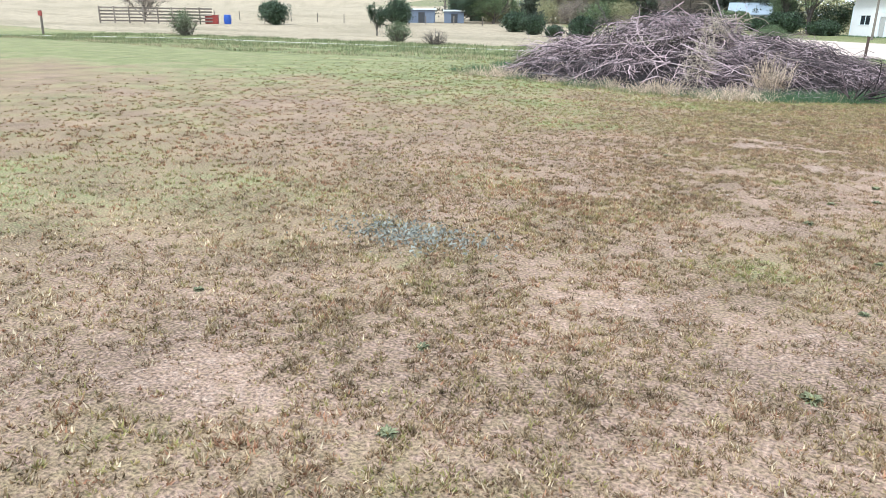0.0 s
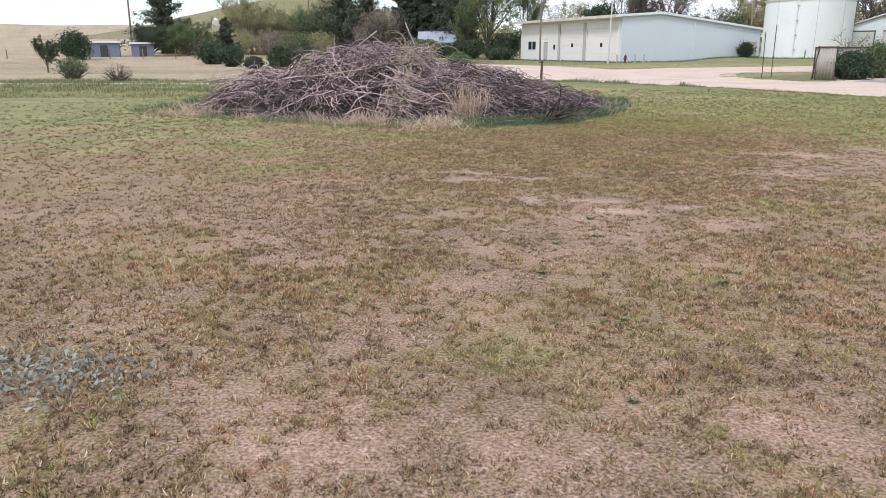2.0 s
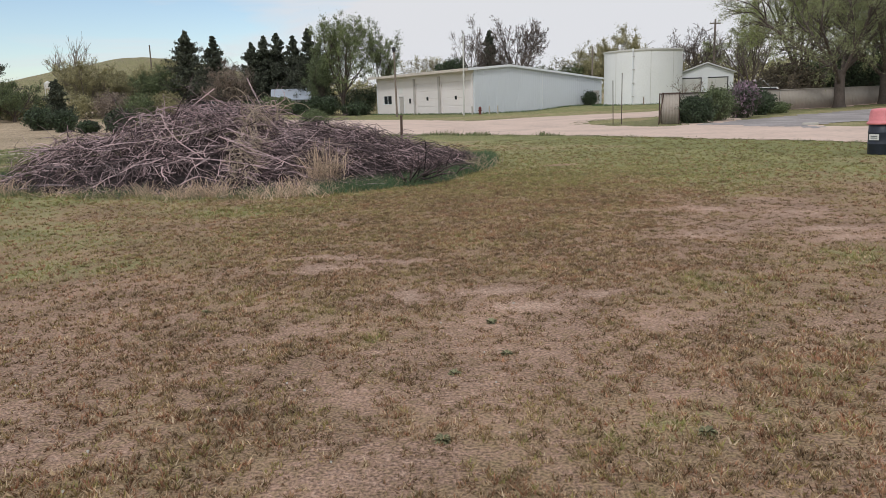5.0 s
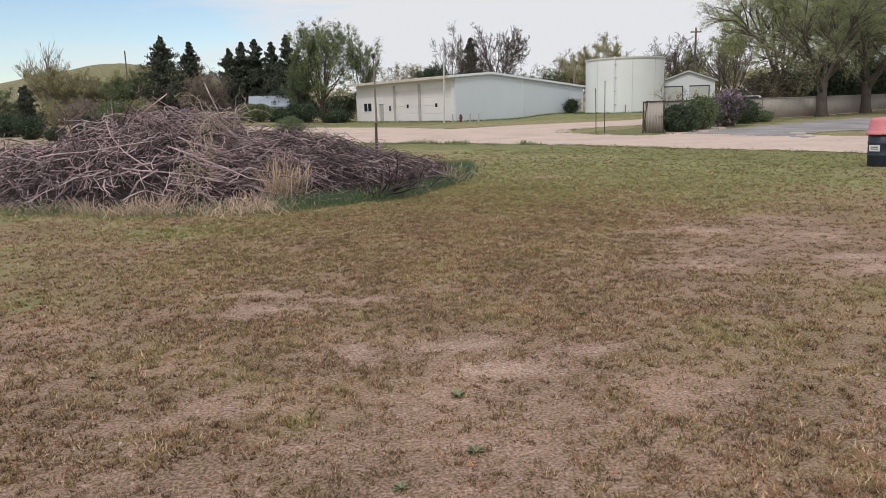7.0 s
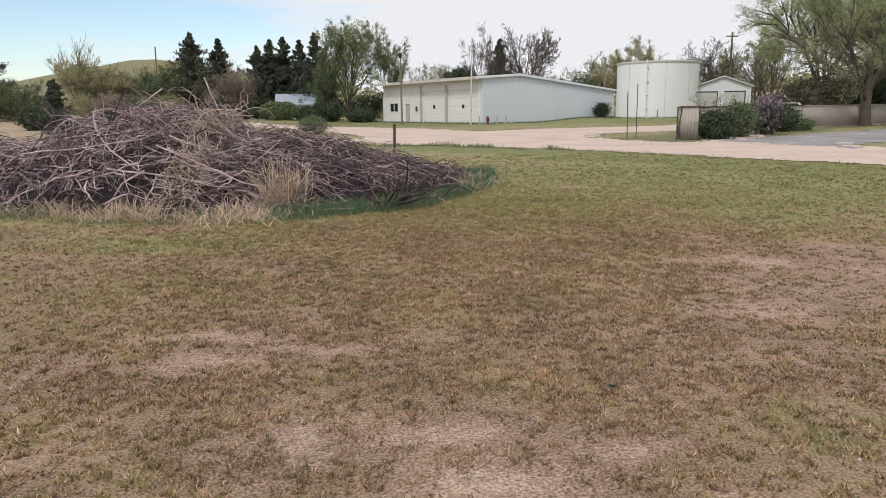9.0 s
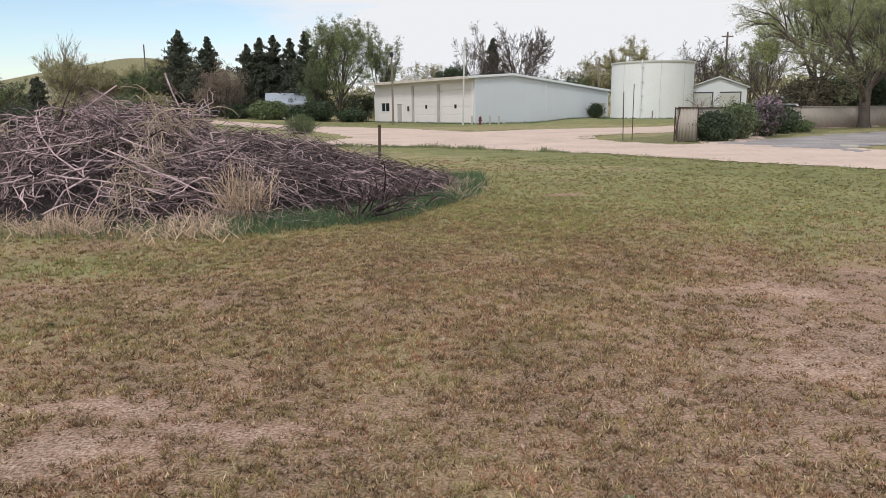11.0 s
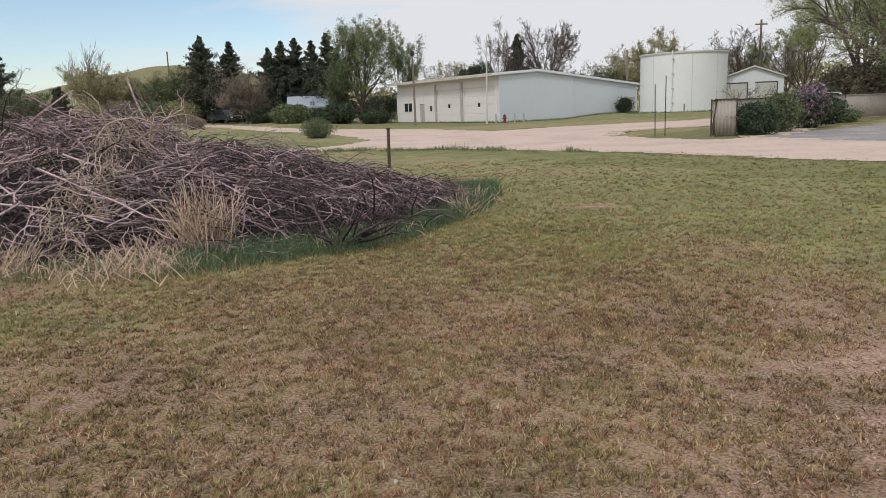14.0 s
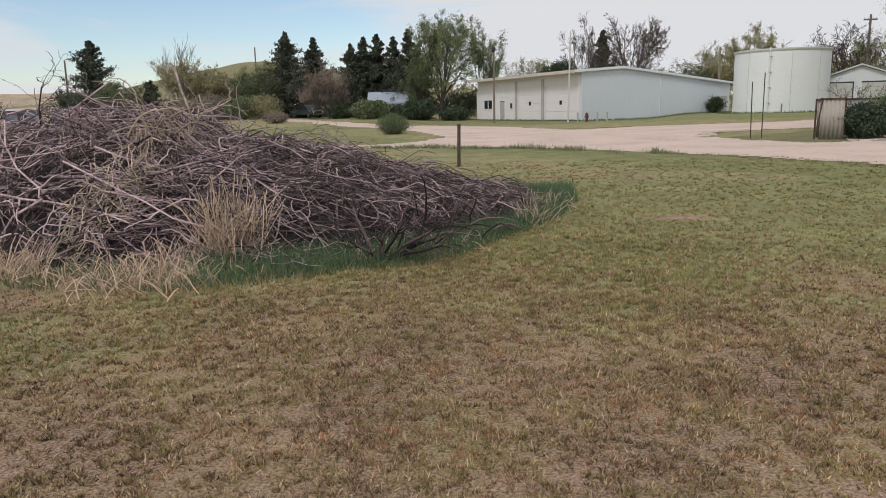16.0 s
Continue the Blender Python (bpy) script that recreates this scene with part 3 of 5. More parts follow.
def blades(name, x, y, tall, width, tone, material, label, lean=0.6, category="grass", turn=None):
    n = len(x)
    z = rise(x, y)
    a = rng.uniform(0, 2 * np.pi, n) if turn is None else turn + rng.normal(0, 0.6, n)
    h = tall * rng.uniform(0.5, 1.4, n)
    le = lean * rng.uniform(0.2, 1.5, n) * h
    w = width * rng.uniform(0.6, 1.4, n) / 2
    b = rng.uniform(0, 2 * np.pi, n)
    root = np.stack([x, y, z - 0.004], -1)
    side = np.stack([np.cos(b) * w, np.sin(b) * w, np.zeros(n)], -1)
    tip = root + np.stack([np.cos(a) * le, np.sin(a) * le, h], -1)
    V = np.stack([root - side, root + side, tip], 1).reshape(-1, 3)
    me = mesh_np(name, V, np.arange(3 * n).reshape(-1, 3), np.repeat(tone, 3))
    return tagged(link(name, me, material), label, category, kind="stuff")


def scatter(n, x0, x1, y0, y1):
    return rng.uniform(x0, x1, n), rng.uniform(y0, y1, n)


tx, ty = scatter(1230000, -18, 14, -9.2, 21)
away = edge_distance([(0.3, -5.0), (1.4, 2.0), (1.6, 6.5)], tx, ty)
bare, green, russet, pale = lawn(tx, ty)
keep = rng.uniform(0, 1, len(tx)) < (1 - 0.4 * bare) * (1 - 0.7 * pale) / (1 + (np.clip(away - 1.2, 0, None) / 1.7) ** 2)
keep &= rng.uniform(0, 1, len(tx)) < smooth(-18, -9, tx) * smooth(-9.2, -6.6, ty)
clump = fbm(tx * 13 + 4, ty * 13, 2)
keep &= (clump > 0.34 + 0.22 * bare) & ((near_pile(tx, ty) > 0.1) | (ty > 14)) & ~inside(ROAD, tx, ty)
tx, ty, bare, green, russet, away = tx[keep], ty[keep], bare[keep], green[keep], russet[keep], away[keep]
PER = 7  # blades a tuft, splayed outwards
n = len(tx) * PER
grow = np.repeat(1 + away * 0.19, PER)
size = np.repeat(rng.uniform(0.6, 1.35, len(tx)), PER)
ang = rng.uniform(0, 2 * np.pi, n)
rad = 0.010 * size * grow * np.sqrt(rng.uniform(0, 1, n))
sx, sy = np.repeat(tx, PER) + rad * np.cos(ang), np.repeat(ty, PER) + rad * np.sin(ang)
patch = smooth(0.3, 0.7, fbm(tx * 5 + 70, ty * 5, 3))
pick = np.repeat(0.7 * rng.uniform(0, 1, len(tx)) + 0.3 * patch, PER)
gg, rr, bb = np.repeat(green, PER), np.repeat(russet, PER), np.repeat(bare, PER)
u = rng.uniform(0, 1, n)
tone = np.where(pick < 0.30 + 0.5 * gg, 0.72 + 0.28 * u * (0.3 + gg), np.where(pick > 0.80 - 0.35 * rr, 0.5 + 0.14 * u, 0.30 + 0.2 * u))
tone = np.where(rng.uniform(0, 1, n) < 0.7 * bb, 0.40 + 0.14 * u, tone)
bleached = np.repeat(smooth(-0.5, -3.0, tx) * smooth(-2.8, -4.6, ty), PER)
tone = np.where(rng.uniform(0, 1, n) < 0.26 + 0.4 * bleached, 0.26 * u, tone)
far = np.repeat(smooth(5, 10, away), PER)  # far tufts differ less
tone = tone * (1 - 0.5 * far) + far * 0.5 * (0.70 + 0.18 * gg)
blades("lawn_grass", sx, sy, (0.022 + 0.007 * (gg + rr)) * (1 - 0.4 * bb) * (0.6 + 0.4 * size), 0.0078 * grow, tone, BLADES, "short dry lawn grass in tufts, straw, russet and green", 0.85, turn=ang)
lx_, ly_ = scatter(120000, -4, 6, -6.8, 6.5)
blades("lawn_litter", lx_, ly_, np.full(len(lx_), 0.009), 0.0055, np.where(rng.uniform(0, 1, len(lx_)) < 0.4, 0.22 * rng.uniform(0, 1, len(lx_)), 0.45), BLADES, "flat dry grass litter lying on the soil", 2.8)

# weeds of the verge, the road's edge and the walls' feet
VERGE_N = 60000
wx, wy = scatter(VERGE_N, -52, -7, 14, 32)
k = inside(VERGE, wx, wy) & ~inside(TRACK, wx, wy) & (fbm(wx * 0.6, wy * 0.6) > 0.40)
wx, wy = wx[k], wy[k]
u = rng.uniform(0, 1, len(wx))
dry = fbm(wx * 0.35 + 8, wy * 0.8) + 0.25 * smooth(19, 15.5, wy) + 0.1 * rng.normal(0, 1, len(wx)) > 0.64
blades("verge_weeds", wx, wy, 0.05 + 0.2 * fbm(wx * 0.8, wy * 0.8) ** 1.5 - 0.02 * dry, 0.03, np.where(dry, 0.25 * u, 0.3 + 0.3 * u), TALL, "tall green weeds and bleached grass along the footpath", 0.4)
line = [(-4, 30.4), (0, 29.0), (3.7, 26.6), (6, 24.0)]  # the ragged edge behind the post
t = rng.uniform(0, 1, 5200)
seg = (t * 3).astype(int).clip(0, 2)
g = t * 3 - seg
lx = np.array([p[0] for p in line])
ly = np.array([p[1] for p in line])
wx = lx[seg] * (1 - g) + lx[seg + 1] * g + rng.normal(0, 0.35, len(t))
wy = ly[seg] * (1 - g) + ly[seg + 1] * g - 0.7 + rng.normal(0, 0.4, len(t))
k = fbm(wx * 1.3, wy * 1.3) > 0.45
blades("roadside_weeds", wx[k], wy[k], 0.04 + 0.34 * fbm(wx[k] * 0.9, wy[k] * 0.9) ** 2, 0.022, rng.uniform(0.2, 0.75, k.sum()), TALL, "ragged weeds at the edge of the dirt road", 0.5)
wx, wy = scatter(240000, 2, 30, 10, 54)
k = (edge_distance(ROAD[2:7], wx, wy) < 0.45) | (edge_distance(ISLAND + ISLAND[:1], wx, wy) < 0.5) | (edge_distance(ROAD[20:24], wx, wy) < 0.7)
k &= fbm(wx * 1.6, wy * 1.6) > 0.5
wx, wy = wx[k], wy[k]
blades("edge_tufts", wx, wy, 0.02 + 0.09 * fbm(wx * 2.5, wy * 2.5) ** 2, 0.025, rng.uniform(0.15, 0.7, len(wx)), TALL, "low ragged tufts along the edges of the dirt road", 0.7)
wx, wy = scatter(60000, -6, 34, 55, 90)
foot = np.minimum(edge_distance([(-3.6, 89), (7.6, 69.6), (22.6, 78.5)], wx, wy), np.abs(np.hypot(wx - 25.3, wy - 70.2) - 4.4))
k = (foot < 0.9) & (np.hypot(wx - 25.3, wy - 70.2) > 4.15)
blades("wall_foot_grass", wx[k], wy[k], 0.16, 0.07, rng.uniform(0.5, 0.9, k.sum()), TALL, "green grass growing along the foot of the walls", 0.4)

# ---- brush pile ----
pile = thing("brush_pile", pose(0, 0, 0), "big heap of grey dead branches and prunings on the lawn", "brush pile")
# near-black sheet inside the heap, painting the shade of the gaps
px = np.linspace(-8.6, 2.3, 90)
py = np.linspace(7.4, 13.8, 56)
PX, PY = np.meshgrid(px, py)
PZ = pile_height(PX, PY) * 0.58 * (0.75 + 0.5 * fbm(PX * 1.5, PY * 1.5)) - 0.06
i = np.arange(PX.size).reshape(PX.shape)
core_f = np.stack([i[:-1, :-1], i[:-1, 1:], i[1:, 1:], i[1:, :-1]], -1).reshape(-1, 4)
link("shade_core", mesh_np("shade_core", np.stack([PX, PY, PZ], -1).reshape(-1, 3), core_f, shade=True), GAP_SHADE, pile, "near-black core sheet standing in for shade between the branches")


def on_pile(n, deep):
    """Random places on the heap's skin, some of them deeper."""
    x, y = rng.uniform(-8.3, 2.0, n * 3), rng.uniform(7.6, 13.2, n * 3)
    h = pile_height(x, y)
    ok = np.nonzero(h > 0.06)[0][:n]
    x, y, h = x[ok], y[ok], h[ok]
    e = 0.05
    slope = np.stack([(pile_height(x + e, y) - h) / e, (pile_height(x, y + e) - h) / e], -1)
    z = h * (1 - deep * rng.uniform(0, 1, len(x)) ** 1.5)
    return x, y, z, slope


def laid(n, lo, hi, deep, wobble, m, up=0.0, aim=None):
    """Sticks that lie along the skin, ends poking out a little."""
    x, y, z, s = on_pile(n, deep)
    n = len(x)
    a = np.where(rng.uniform(0, 1, n) < 0.4, rng.normal(0, 0.6, n) + np.pi * (rng.uniform(0, 1, n) < 0.5), rng.uniform(0, 2 * np.pi, n))
    if aim is not None:
        a = rng.normal(aim, 0.38, n)
    way = np.stack([np.cos(a), np.sin(a), np.cos(a) * s[:, 0] + np.sin(a) * s[:, 1] + rng.normal(up, 0.2, n)], -1)
    ln = rng.uniform(lo, hi, n)
    st = np.stack([x, y, z], -1) - unit(way) * ln[:, None] * 0.45
    P = bend(st, unit(way), ln, m, rng, wobble)
    lid = pile_height(P[..., 0], P[..., 1]) + 0.04 + 0.12 * np.abs(rng.normal(0, 1, (n, 1)))
    P[..., 2] = np.clip(P[..., 2], 0.02, lid)
    return P


# thin inner twigs get the darkest bark, adding painted shade between the sticks
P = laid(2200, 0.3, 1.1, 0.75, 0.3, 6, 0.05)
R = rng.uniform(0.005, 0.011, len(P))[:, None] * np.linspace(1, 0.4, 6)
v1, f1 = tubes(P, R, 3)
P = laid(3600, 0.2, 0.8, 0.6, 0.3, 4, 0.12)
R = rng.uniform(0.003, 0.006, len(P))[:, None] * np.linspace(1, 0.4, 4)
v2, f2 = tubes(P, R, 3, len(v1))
tagged(link("twig_mass", mesh_np("twig_mass", np.concatenate([v1, v2]), [f1, f2], shade=True), BARK_DARK, pile, "thin dark twigs tangled together, darkened to deepen the gaps"), kind="stuff")
P = laid(1600, 0.35, 1.1, 0.2, 0.5, 9, 0.05)
P = P[(P[:, 4, 0] < -1.7) | (rng.uniform(0, 1, len(P)) < 0.35)]
R = rng.uniform(0.006, 0.0135, len(P))[:, None] * np.linspace(1, 0.5, 9)
v1, f1 = tubes(P, R, 4)
tagged(link("stick_mass", mesh_np("stick_mass", v1, f1, shade=True), BARK_GREY, pile, "crooked grey sticks laid every way"), kind="stuff")
P = laid(4300, 0.5, 1.3, 0.25, 0.3, 8, 0.0, aim=-0.35)
P = P[P[:, 4, 0] + 0.25 * (P[:, 4, 1] - 9) > -2.3 + 0.5 * rng.normal(0, 1, len(P))]
R = rng.uniform(0.004, 0.0095, len(P))[:, None] * np.linspace(1, 0.5, 8)
v1, f1 = tubes(P, R, 4)
tagged(link("swept_stick_mass", mesh_np("swept_stick_mass", v1, f1, shade=True), BARK_MID, pile, "long brown-grey prunings swept one way down the low end"), kind="stuff")
P = laid(4200, 0.3, 0.9, 0.05, 0.4, 6, 0.08)
P = P[(np.abs(P[:, 3, 0] + 2.55 - 0.1 * (P[:, 3, 1] - 9)) < 0.24) & (rng.uniform(0, 1, len(P)) < 0.4) | (rng.uniform(0, 1, len(P)) < 0.012)]
Q = laid(6000, 0.4, 0.9, 0.0, 0.3, 6, 0.1, aim=-1.5)  # pale strands that hang down the face
P = np.concatenate([P, Q[(np.abs(Q[:, 3, 0] + 2.6) < 0.26) & (Q[:, 3, 1] < 10.5)]])
R = rng.uniform(0.005, 0.010, len(P))[:, None] * np.linspace(1, 0.45, 6)
v1, f1 = tubes(P, R, 4)
tagged(link("peeled_twig_mass", mesh_np("peeled_twig_mass", v1, f1, shade=True), BARK_TAN, pile, "tan twigs with the bark off"), kind="stuff")
# a few long boughs that lie across the face
for st, en, thick, m_ in (((-1.75, 9.2, 0.84), (-0.2, 8.9, 0.80), 0.028, BARK_DARK), ((-4.6, 8.95, 0.52), (-1.9, 8.45, 0.42), 0.021, BARK_GREY), ((-3.9, 8.75, 0.66), (-2.1, 8.35, 0.5), 0.017, BARK_GREY),
                          ((-2.1, 9.7, 1.16), (-0.7, 9.0, 0.90), 0.022, BARK_GREY), ((-7.2, 9.4, 0.35), (-4.6, 8.7, 0.30), 0.024, BARK_GREY), ((-6.9, 9.7, 0.66), (-5.4, 9.3, 0.95), 0.022, BARK_GREY),
                          ((-5.6, 9.3, 1.02), (-4.9, 8.8, 0.45), 0.020, BARK_GREY), ((0.3, 9.6, 0.55), (1.25, 9.2, 0.28), 0.014, BARK_GREY)):
    r = np.random.default_rng(int(thick * 1e4) + int(st[1] * 10))
    st, d = np.array([st]), np.array([en]) - np.array([st])
    V, F, tips = limbs(st, unit(d), np.linalg.norm(d, axis=1), np.array([thick]), r, [(5, 0.35, 0.6, 5), (3, 0.5, 0.7, 4)], 0.2, 0.0)
    V[:, 2] = np.minimum(V[:, 2], pile_height(V[:, 0], V[:, 1]) + 0.16)
    link("bough", mesh_np("bough", V, F, shade=True), m_, pile, "long crooked bough lying over the heap")
# the larger branches, each forked
branch_me = []
for k in range(14):
    r = np.random.default_rng(100 + k)
    ln = r.uniform(1.6, 2.8)
    V, F, tips = limbs(np.array([[0.0, 0, 0]]), np.array([[1.0, 0, 0]]), np.array([ln]), np.array([r.uniform(0.016, 0.028)]), r, [(5, 0.5, 0.8, 6), (3, 0.5, 0.8, 5)], 0.5, 0.0)
    V[:, 0] -= ln / 2
    V[:, 2] *= 0.55
    branch_me.append(mesh_np("branch", V, F, shade=True))
    branch_me[-1].materials.append(BARK_GREY if k % 7 else BARK_DARK)
bx, by, bz, bs = on_pile(210, 0.05)
keep = (bx < -1.4) | (rng.uniform(0, 1, len(bx)) < 0.45)
bx, by, bz, bs = bx[keep], by[keep], bz[keep], bs[keep]
for k in range(len(bx)):
    a = rng.normal(0, 0.6) + math.pi * rng.integers(0, 2)
    n = Vector((-bs[k, 0], -bs[k, 1], 1)).normalized()
    t = Vector((math.cos(a), math.sin(a), 0))
    t = (t - n * t.dot(n)).normalized()
    ob = new("branch", branch_me[k % 14])
    ob.matrix_world = Matrix.Translation((bx[k], by[k], max(0.06, bz[k] - 0.02))) @ Matrix((t, n.cross(t), n)).transposed().to_4x4() @ pose(0, 0, 0, rng.uniform(-30, 30)) @ Matrix.Diagonal((*[rng.uniform(0.5, 0.9) * (0.7 if bx[k] > -2 else 1)] * 3, 1))
    ob.parent = pile
# long whips that arch out of the top
def whips(n, cx, cy, cz, lean_x, lo, hi, material, label, thick=1.0, droop=-0.9, rise_k=0.62):
    st = np.stack([rng.normal(cx, 0.35, n), rng.normal(cy, 0.3, n), np.full(n, cz)], -1)
    way = unit(np.stack([rng.normal(lean_x, 0.45, n), rng.normal(-0.1, 0.4, n), rise_k * rng.uniform(0.65, 1.35, n)], -1))
    P = bend(st, way, rng.uniform(lo, hi, n), 9, rng, 0.09, droop)
    v, f = tubes(P, thick * rng.uniform(0.007, 0.016, n)[:, None] * np.linspace(1, 0.4, 9), 4)
    tagged(link("whip_tangle", mesh_np("whip_tangle", v, f, shade=True), material, pile, label), kind="stuff")


whips(13, -2.6, 9.8, 1.25, 0.5, 0.75, 1.2, BARK_TAN, "pale curved whips arching from the top", 0.85, -1.15, 1.05)
whips(36, -4.3, 10.9, 1.2, -0.1, 0.3, 0.8, BARK_GREY, "grey whips standing up from the top")
whips(20, -6.6, 10.4, 0.7, -0.3, 0.4, 0.9, BARK_GREY, "grey whips standing up from the low end")
whips(60, 0.7, 9.3, 0.1, 0.4, 0.3, 0.8, BARK_DARK, "fine grey twigs at the low end")

# ---- grass round the pile ----
SKIRT_X = [-9.5, -7.0, -4.0, -2.5, -1.2, -0.4, 0.7, 1.2, 1.9, 2.5, 2.7]
SKIRT_Y = [9.6, 8.6, 7.25, 6.95, 6.9, 7.2, 7.8, 8.3, 9.7, 11.1, 12.4]
n = 190000
x, y = scatter(n, -10.2, 3.0, 6.5, 15)
ragged = 0.5 * (fbm(x * 2.2, y * 2.2) - 0.5)
depth = y - np.interp(x, SKIRT_X, SKIRT_Y) + ragged
k = (depth > 0) & (pile_height(x, y) < 0.16) & (x < 2.75 + ragged) & (y < 14.2 + 2 * ragged)
k &= fbm(x * 2.2 + 7, y * 2.2) > 0.48 - 0.3 * smooth(-1.6, -0.6, x)
k &= rng.uniform(0, 1, n) < smooth(0, 0.22, depth)
x, y, depth = x[k], y[k], depth[k]
lush = 0.22 + smooth(-1.7, -0.6, x) * 0.75 + 0.9 * (fbm(x * 0.9 + 3, y * 0.9) - 0.5)
dryness = rng.uniform(0, 1, len(x)) > lush
tone = np.where(dryness, rng.uniform(0, 0.4, len(x)), rng.uniform(0.55, 1.0, len(x)))
blades("tall_grass", x, y, 0.07 + 0.12 * (tone > 0.5) * smooth(0, 0.5, depth), 0.0085, tone, TALL, "tall blue-green and dry grass round the heap's foot", 0.6)


def straw_mesh(n, h, spread_r, seed, lean=0.38):
    r = np.random.default_rng(seed)
    st = np.stack([r.normal(0, spread_r, n), r.normal(0, spread_r, n), np.zeros(n)], -1)
    way = unit(np.stack([r.normal(0.05, lean, n), r.normal(0, lean, n), np.ones(n)], -1))
    P = bend(st, way, h * r.uniform(0.4, 1.1, n), 5, r, 0.1, -0.25)
    v, f = tubes(P, r.uniform(0.004, 0.008, n)[:, None] * np.linspace(1, 0.5, 5), 3)
    return mesh_np("straw_clump", v, f, shade=True)


straws = [straw_mesh(110, 0.85, 0.12, 1), straw_mesh(80, 0.40, 0.18, 2, 0.6), straw_mesh(90, 0.28, 0.26, 3, 0.9)]
foot = []
for kind_k, sx, sy, size in ((0, -1.1, 8.3, 1.05), (0, -0.95, 8.4, 0.8), (0, -1.2, 8.2, 0.8), (1, -3.15, 7.7, 1.0), (1, -2.9, 7.6, 0.8), (2, -2.2, 7.5, 1.0), (2, -3.7, 7.9, 0.9), (1, -4.4, 8.2, 0.8),
                             (2, -5.2, 8.5, 0.9), (2, -6.2, 8.9, 0.9), (1, -8.0, 9.6, 1.0), (2, -8.6, 9.8, 1.1), (1, -7.4, 9.4, 0.8), (2, 0.3, 8.4, 0.8), 
                             (1, 2.0, 10.6, 0.8), (2, -1.7, 7.4, 1.0), (2, -1.45, 7.35, 1.1), (2, -1.2, 7.5, 0.9), (2, 1.05, 9.0, 0.8), (2, 2.0, 11.9, 1.0), (2, 2.15, 12.3, 1.0), (2, -1.7, 7.75, 0.8), (1, 1.9, 11.6, 0.9), (1, -3.4, 7.55, 0.75)):
    foot.append((kind_k, sx, sy, size))
for k in range(6):  # a thin pinkish fringe along the foot
    sx = rng.uniform(-6.5, 0.6)
    foot.append((2 - (k % 4 == 0), sx, np.interp(sx, FRONT_X, FRONT_Y) + rng.uniform(0.0, 0.5), rng.uniform(0.5, 0.9)))
for kind_k, sx, sy, size in foot:
    c = link("straw_clump", straws[kind_k], STRAW)
    c.matrix_world = pose(sx, sy, 0, 0, 0, rng.uniform(0, 360)) @ Matrix.Diagonal((size, size, size, 1))
    tagged(c, "clump of dry pale straw stalks beside the heap" if kind_k else "tall clump of dry straw stalks beside the heap", "dry grass", "straw clumps", "stuff")

# ---- white metal building ----
# local x runs along the gable wall, local y back along the front with the doors
C = Matrix.Translation((7.6, 70.0, 0)) @ Matrix(((0.861, -0.508, 0), (0.508, 0.861, 0), (0, 0, 1))).to_4x4()
hall = thing("metal_building", C, "long white metal workshop with garage doors, low gable roof", "building")
W, D = 18.4, 21.4
bm = prism([(0, -0.5), (0, 4.62), (4.6, 4.9), (W, 3.35), (W, -0.5)], 0, 0.25)
part("gable_wall", bm, SHADED_SIDING, hall, "white ribbed metal gable wall")
for k in range(61):  # raised ribs of the siding
    x = 0.15 + k * 0.3
    top = float(np.interp(x, [0, 4.6, W], [4.62, 4.9, 3.35])) - 0.04
    ob = part("rib", box(x - 0.02, -0.012, 0.0, x + 0.02, 0.0, top), SHADED_SIDING, hall)
part("rear_wall", box(0, D - 0.25, -0.5, W, D, 3.3), WHITE, hall)
part("far_side_wall", box(W - 0.25, 0.25, -0.5, W, D - 0.25, 3.3), WHITE, hall)
# front wall in pieces round the openings: window, door, two garage doors
OPEN = [(0.9, 6.3, 0, 3.45), (7.0, 11.7, 0, 3.45), (14.6, 15.65, 0, 2.12), (17.6, 19.7, 1.3, 2.25)]


def pierced_wall(y_end, z_low, z_top, openings, thick):
    """One wall in the y, z plane with openings through it."""
    ys = sorted({0.25, y_end, *[v for o in openings for v in o[:2]]})
    zs = sorted({z_low, z_top, *[v for o in openings for v in o[2:]]})
    bm = bmesh.new()
    made = {}

    def at(x, j, k):
        if (x, j, k) not in made:
            made[x, j, k] = bm.verts.new((x, ys[j], zs[k]))
        return made[x, j, k]

    def solid(j, k):
        if not (0 <= j < len(ys) - 1 and 0 <= k < len(zs) - 1):
            return False
        y, z = (ys[j] + ys[j + 1]) / 2, (zs[k] + zs[k + 1]) / 2
        return not any(a < y < b and c < z < d for a, b, c, d in openings)

    for j in range(len(ys) - 1):
        for k in range(len(zs) - 1):
            if not solid(j, k):
                continue
            for x in (0, thick):
                bm.faces.new([at(x, j, k), at(x, j + 1, k), at(x, j + 1, k + 1), at(x, j, k + 1)])
            for dj, dk, p, q in ((-1, 0, (j, k), (j, k + 1)), (1, 0, (j + 1, k), (j + 1, k + 1)), (0, -1, (j, k), (j + 1, k)), (0, 1, (j, k + 1), (j + 1, k + 1))):
                if not solid(j + dj, k + dk):
                    bm.faces.new([at(0, *p), at(0, *q), at(thick, *q), at(thick, *p)])
    bmesh.ops.recalc_face_normals(bm, faces=bm.faces)
    return bm


